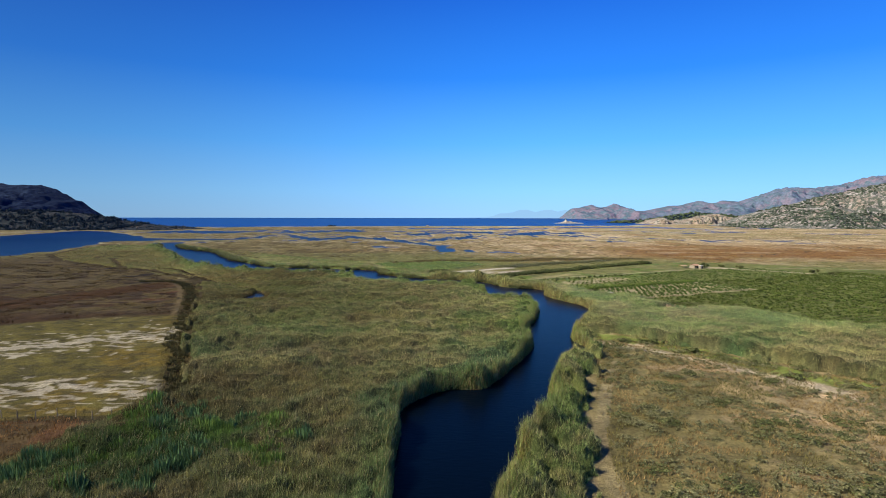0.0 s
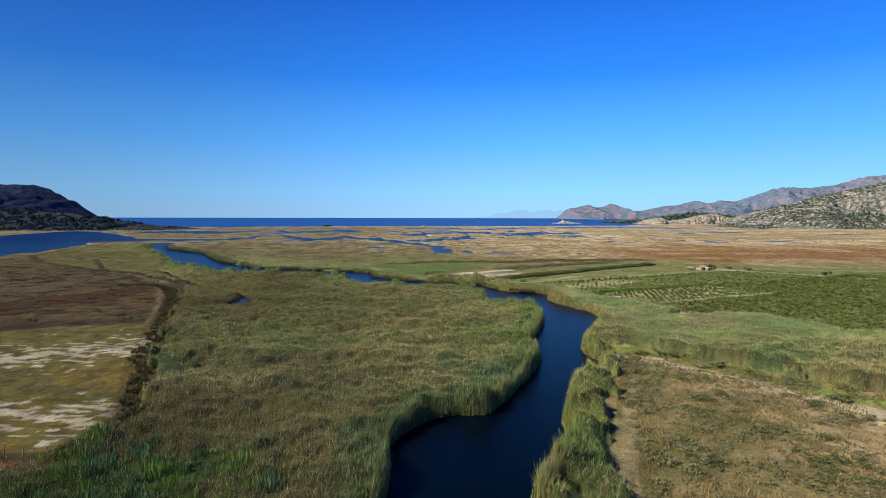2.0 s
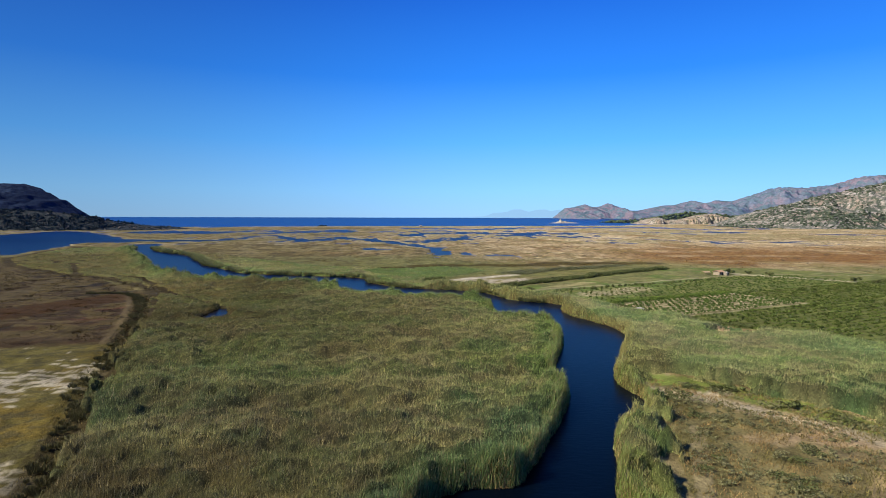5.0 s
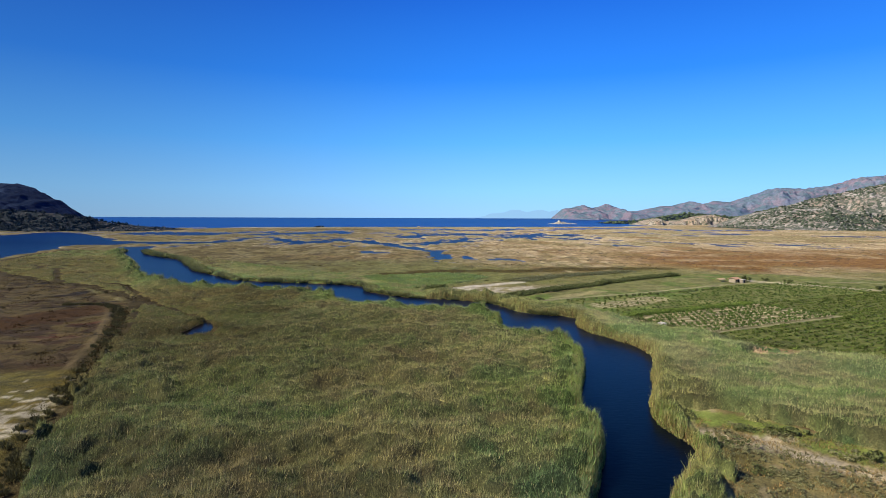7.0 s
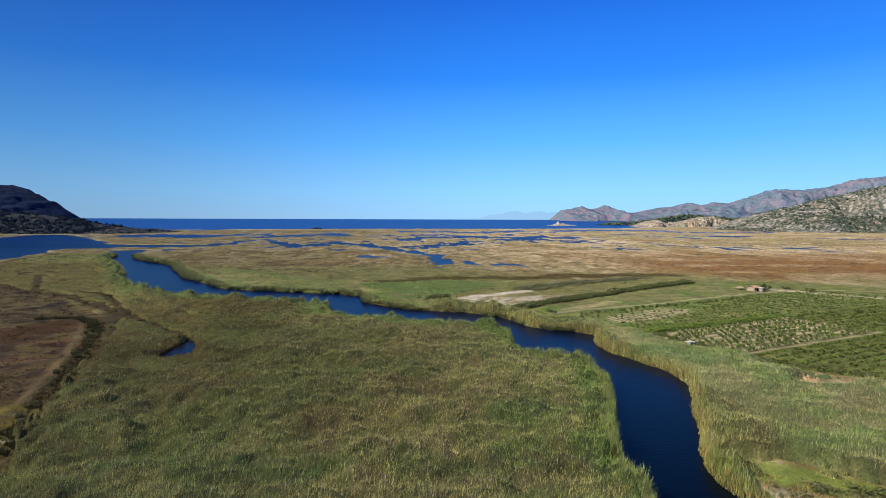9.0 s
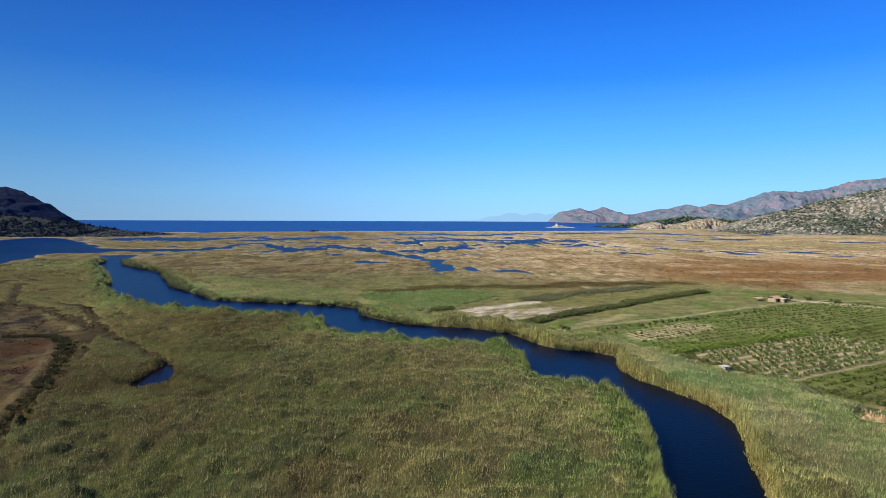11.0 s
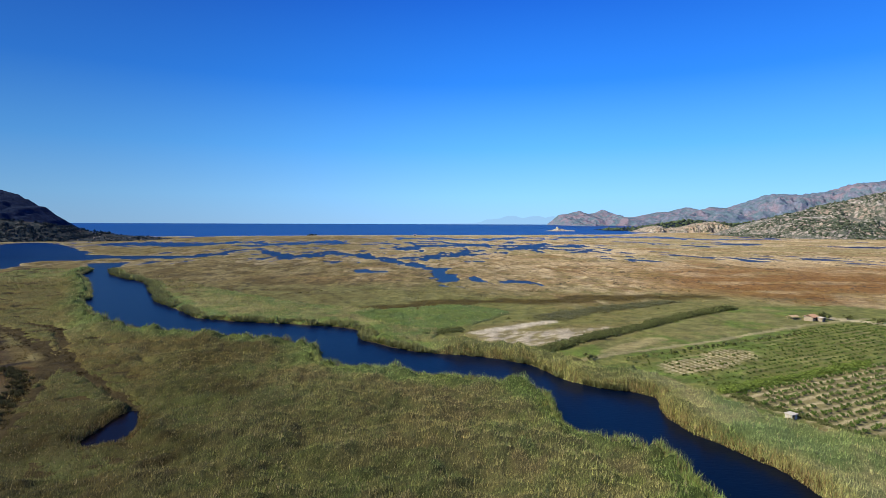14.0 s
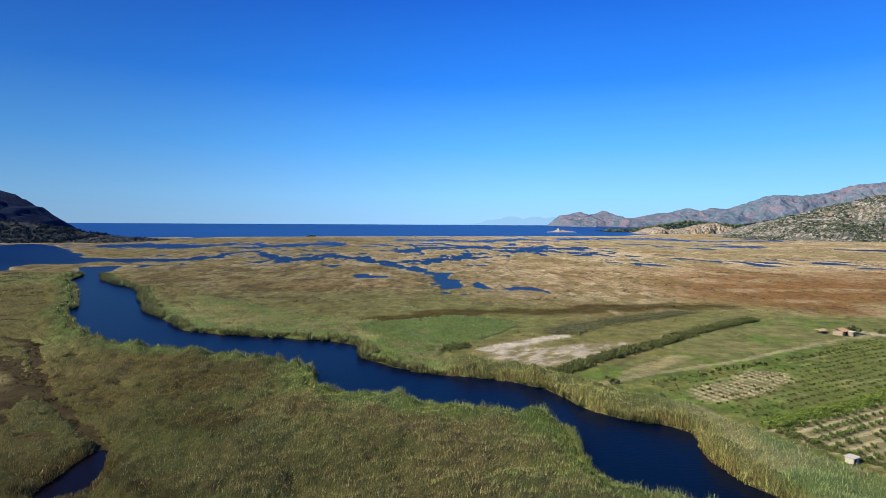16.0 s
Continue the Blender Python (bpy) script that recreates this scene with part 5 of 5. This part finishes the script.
many("rank_sedge", np.c_[pick, level(pick[:, 0], pick[:, 1]) - 0.05, dr, dr * g.uniform(0.8, 1.4, len(pick))], [sheaf(790 + k) for k in range(4)],
     foliage_material("dark_sedge", (0.085, 0.078, 0.032), 0.4, "", 0.1, 0.3), "dark brown sedge tussocks along the drain", "sedge", 48)

# lush sedge and bramble at the corner of the western bed
g = np.random.default_rng(98)
SEDGE_CORNER = np.array([(-37, 84), (-27, 83), (-18, 79), (-13, 72), (-16, 66), (-24, 64), (-29, 60), (-36, 58), (-40, 64), (-38, 74)])
lx, ly = g.uniform(-42, -8, 2600), g.uniform(54, 88, 2600)
ok = inside(SEDGE_CORNER, lx, ly, 12) + (fbm(lx / 4, ly / 4, 99, 3) - 0.5) * 12 > g.uniform(-1, 3, len(lx))
lx, ly = lx[ok][:900], ly[ok][:900]
lr = g.uniform(0.5, 1.2, len(lx)) * (0.6 + 0.8 * fbm(lx / 3.5, ly / 3.5, 100, 2))
lush_z = np.maximum(from_bed(ch, lx, ly) * 0.55, 0.15)
spots = np.stack([lx, ly, lush_z, lr, lr * g.uniform(1.0, 1.9, len(lx))], -1)
tone = fbm(lx / 6, ly / 6, 103, 3) > 0.48
many("rank_sedge", spots[tone], [sheaf(810 + k, 130) for k in range(5)], foliage_material("sedge_leaf", (0.125, 0.205, 0.045), 0.5, "", 0.2, 0.6),
     "lush green sedge at the corner of the reed bed", "sedge", 49)
many("rank_sedge", spots[~tone], [sheaf(820 + k, 130) for k in range(5)], foliage_material("blue_sedge_leaf", (0.08, 0.145, 0.058), 0.5, "", 0.15, 0.6),
     "dark blue-green sedge among the reeds", "sedge", 50)

# single trees and bushes
for k, (x, y, r, h) in enumerate([(163, 312, 2.2, 3.4), (172, 311, 1.6, 2.4), (178, 303, 1.8, 2.6), (203, 279, 2.0, 2.8), (209, 274, 1.7, 2.4), (154, 176, 2.6, 3.4),
                                  (61, 119, 1.0, 1.4), (47, 253, 1.7, 2.0), (56, 127.5, 1.2, 1.3), (70, 100, 1.3, 1.3)]):
    t_ = tree("tree", "small rounded dark green tree beside the farm land", "tree", HEDGE_LEAF, 600 + k, r, h, 0.25 * h, 320, 0.17)
    t_.location = (x, y, level(x, y)[0])

# bushes of the dry scrub
shrubs = []
g = np.random.default_rng(91)
while len(shrubs) < 290:
    x, y = g.uniform(26, 90), g.uniform(52, 132)
    if inside(SCRUB, np.array([x]), np.array([y]), 10)[0] < 2 or fbm(np.array([(x + y) / 13]), np.array([(y - x) / 6]), 92, 3)[0] < 0.50:
        continue
    if beside([(51, 123), (57, 115), (64, 107), (69, 98), (73, 88)], np.array([x]), np.array([y]), 6)[0] < 2.2:
        continue
    shrubs.append((x, y, g.uniform(0.5, 1.35), g.uniform(0, 360)))
proto = []
for n, (x, y, r, turn) in enumerate(shrubs):
    m = pose(x, y, level(x, y)[0] - 0.03, 0, 0, turn) @ Matrix.Scale(r, 4)
    if n < 6:
        mat = SALTBUSH if n % 3 else HEDGE_LEAF
        s = tagged(new("shrub", leaf_mesh("shrub", mat, 700 + n, 11, 330, 0.085, 1.2, 0.72)), "low olive-grey shrub on dry sandy ground", "shrub", "scrub bushes")
        s.matrix_basis = m
        proto.append(s)
    else:
        copy_thing(proto[n % 6], m).matrix_basis = m


g = np.random.default_rng(93)
bx, by = g.uniform(26, 100, 9000), g.uniform(50, 134, 9000)
ok = (inside(SCRUB, bx, by, 10) > 1.2) & (fbm(bx / 7, by / 6, 94, 4) > 0.46)
bx, by = bx[ok][:2000], by[ok][:2000]
br = g.uniform(0.25, 0.65, len(bx))
many("low_scrub", np.stack([bx, by, level(bx, by) - 0.03, br, br * g.uniform(0.7, 1.1, len(bx))], -1), [clump(760 + k, 5, 36, 0.2) for k in range(5)], SALTBUSH,
     "low grey-olive bushes dotted over dry sandy ground", "shrub", 46)


# dry grass over the scrub and the flats
def grass(name, count, x0, x1, y0, y1, where, tall, colours, seed, label):
    g = np.random.default_rng(seed)
    x, y = g.uniform(x0, x1, count * 2), g.uniform(y0, y1, count * 2)
    good = where(x, y) & (fbm(x / 2.2, y / 2.2, seed, 3) > 0.44)
    x, y = x[good][:count], y[good][:count]
    root = np.stack([x, y, level(x, y) - 0.02], -1)
    t = smooth(0.4, 0.62, fbm(x / 8, y / 6, seed + 1, 3))[:, None]
    c = (np.array(colours[0]) * (1 - t) + np.array(colours[1]) * t) * g.uniform(0.75, 1.25, (len(x), 1))
    v_, f_, cc = blades(root, tall * g.uniform(0.5, 1.4, len(x)), 0.07 * g.uniform(0.7, 1.6, len(x)), g.uniform(0.2, 0.7, len(x)), c, g)
    me = mesh_of(name, v_, f_, REED)
    carry(me, "reed", cc)
    return tagged(new(name, me), label, "grass", kind="stuff")


grass("dry_grass", 50000, 18, 95, 46, 136, lambda x, y: inside(SCRUB, x, y, 10) > 0.3, 0.4, ((0.28, 0.205, 0.095), (0.15, 0.14, 0.05)), 111,
      "dry straw and olive grass on sandy ground")
grass("dry_grass", 25000, -140, -34, 46, 90, lambda x, y: (x < np.interp(y, [46, 66, 85], [-60, -46, -37])) & (y < 84), 0.4,
      ((0.22, 0.12, 0.05), (0.12, 0.085, 0.03)), 112, "rust-brown dry grass beside the reeds")
grass("marsh_grass", 50000, -150, -30, 84, 260, lambda x, y: (beside(DITCH, x, y, 8) < 2.4), 0.5, ((0.085, 0.08, 0.03), (0.17, 0.14, 0.06)), 113,
      "dark rank grass along the drain")


# ---- buildings and leavings ----
PLASTER = plain_material("white_plaster", (0.46, 0.44, 0.39), 0.85, 1.2, 0.15)
STONE = plain_material("rubble_wall", (0.30, 0.25, 0.19), 0.9, 1.4, 0.3)
CONCRETE = plain_material("pale_concrete", (0.60, 0.56, 0.49), 0.9, 1.5, 0.2)
TILE = plain_material("roof_tile", (0.40, 0.24, 0.15), 0.8, 2.0, 0.3)
# shade inside doorways, windows and vents, given as a near-black colour
OPENING_SHADE = plain_material("opening_shade", (0.03, 0.025, 0.02), 0.9, 2.0)
WOOD = plain_material("weathered_wood", (0.22, 0.17, 0.12), 0.85, 3.0, 0.3)
THATCH = plain_material("dry_reed_thatch", (0.42, 0.30, 0.18), 0.95, 2.0, 0.35)


def roof_mesh(name, mat, length, depth, eave, top, thick=0.12):
    """A double-pitched roof with a rib for each course of tiles."""
    bm = bmesh.new()
    n = 24
    for side in (-1, 1):
        prev = None
        for k in range(n + 1):
            x = -length / 2 + length * k / n
            z = 0.05 * (k % 2)
            ring = [bm.verts.new((x, side * depth / 2, eave + z)), bm.verts.new((x, 0, top + z)),
                    bm.verts.new((x, 0, top + z - thick)), bm.verts.new((x, side * depth / 2, eave + z - thick))]
            if prev:
                for a in range(4):
                    bm.faces.new((prev[a], prev[(a + 1) % 4], ring[(a + 1) % 4], ring[a]))
            else:
                bm.faces.new(ring)
            prev = ring
        bm.faces.new(prev[::-1])
    bmesh.ops.recalc_face_normals(bm, faces=bm.faces[:])
    me = bpy.data.meshes.new(name)
    bm.to_mesh(me)
    bm.free()
    me.materials.append(mat)
    return me


def walled(base, length, depth, height, door_x, mat):
    """Four walls with a real doorway gap in the front, filled by a shade-coloured panel."""
    t = 0.22
    part("wall", box_mesh("wall", mat, -length / 2, length / 2, depth / 2 - t, depth / 2, -0.3, height), base)
    for s in (-1, 1):
        part("wall", box_mesh("wall", mat, s * length / 2 - (t if s > 0 else 0), s * length / 2 + (t if s < 0 else 0), -depth / 2 + t + 0.003, depth / 2 - t - 0.003, -0.3, height), base)
    front = -depth / 2
    part("wall", box_mesh("wall", mat, -length / 2, door_x - 0.6, front, front + t, -0.3, height), base)
    part("wall", box_mesh("wall", mat, door_x + 0.6, length / 2, front, front + t, -0.3, height), base)
    part("lintel", box_mesh("lintel", mat, door_x - 0.6, door_x + 0.6, front + 0.003, front + t - 0.003, 1.85, height), base)
    part("door", box_mesh("door", OPENING_SHADE, door_x - 0.59, door_x + 0.59, front + 0.08, front + 0.13, -0.05, 1.84), base, "near-black panel for the shade inside the doorway")


def house(label, x, y, turn, length, depth, height, top):
    base = tagged(new("farm_house"), label, "house")
    base.matrix_basis = pose(x, y, level(x, y)[0], 0, 0, turn)
    walled(base, length, depth, height, length * 0.18, STONE)
    part("roof", roof_mesh("roof", TILE, length + 0.8, depth + 1.0, height - 0.12, top), base, "orange clay tile roof")
    for wx_ in (-length * 0.25,):
        w = part("window", box_mesh("window", OPENING_SHADE, wx_ - 0.45, wx_ + 0.45, -depth / 2 - 0.02, -depth / 2 + 0.05, 0.95, 1.9), base)
        part("sill", box_mesh("sill", CONCRETE, wx_ - 0.55, wx_ + 0.55, -depth / 2 - 0.12, -depth / 2 - 0.022, 0.86, 0.94), w)
    return base


house("small stone farm house with an orange tiled roof", 156.2, 310.5, 28, 3.9, 3.4, 1.85, 2.6)
annex = tagged(new("lean_to"), "low stone lean-to with a flat roof beside the farm house", "shed")
annex.matrix_basis = pose(158.9, 308.4, level(158.9, 308.4)[0], 0, 0, 28) @ Matrix.Scale(0.75, 4)
walled(annex, 2.8, 2.4, 2.15, 0.5, STONE)
part("roof", box_mesh("roof", CONCRETE, -1.6, 1.6, -1.4, 1.4, 2.153, 2.29), annex, "flat pale concrete roof")

shed = tagged(new("thatched_shed"), "tan open shed with a dry reed roof", "shed")
shed.matrix_basis = pose(151.6, 314.5, level(151.6, 314.5)[0], 0, 0, 24) @ Matrix.Scale(0.6, 4)
for sx in (-3.2, 0, 3.2):
    for sy in (-1.6, 1.6):
        part("post", box_mesh("post", WOOD, sx - 0.07, sx + 0.07, sy - 0.07, sy + 0.07, -0.2, 1.85), shed)
part("roof", roof_mesh("roof", THATCH, 7.6, 4.6, 1.8, 2.7, 0.2), shed, "dry reed roof")

hut = tagged(new("pump_house"), "white concrete pump house with a flat slab roof", "hut")
hut.matrix_basis = pose(72.0, 205.2, level(72.0, 205.2)[0], 0, 0, 22) @ Matrix.Scale(0.6, 4)
walled(hut, 2.9, 2.3, 1.75, -0.35, PLASTER)
part("roof", box_mesh("roof", PLASTER, -1.75, 1.75, -1.45, 1.45, 1.753, 1.93, 0.03), hut, "overhanging white slab roof")
part("vent", box_mesh("vent", OPENING_SHADE, 0.55, 1.0, -1.18, -1.1, 0.95, 1.35), hut, "small dark vent")

heap = many("reed_heap", np.stack([79.8 + rng.normal(0, 1.1, 26), 172.2 + rng.normal(0, 0.8, 26), np.full(26, 0.4), rng.uniform(0.5, 0.9, 26), rng.uniform(0.7, 1.6, 26)], -1),
            [clump(800 + k, 5, 40, 0.3) for k in range(3)], THATCH, "heap of cut brown reeds at the field edge", "reed heap", 45)
del heap["kind"]

for k in range(24):
    x = -100 + 61.0 * k / 23
    y = 84.2 + 0.4 * math.sin(k * 1.7)
    if k == 0:
        post = tagged(new("fence_post", box_mesh("fence_post", WOOD, -0.05, 0.05, -0.05, 0.05, -0.2, 1.15)), "short weathered wooden fence post in a line", "fence post", "fence posts")
        post.location = (x, y, level(x, y)[0])
    else:
        copy_thing(post, pose(x, y, level(x, y)[0], 3 * math.sin(k), 4 * math.cos(k * 2), 11 * k))

beach = tagged(new("beach_hut"), "tiny white hut on the distant beach", "hut")
beach.matrix_basis = pose(8, 1606, 0.3, 0, 0, 10)
walled(beach, 7.0, 4.5, 2.6, 1.2, PLASTER)
part("roof", roof_mesh("roof", THATCH, 7.8, 5.4, 2.5, 3.6), beach, "pale thatched roof")
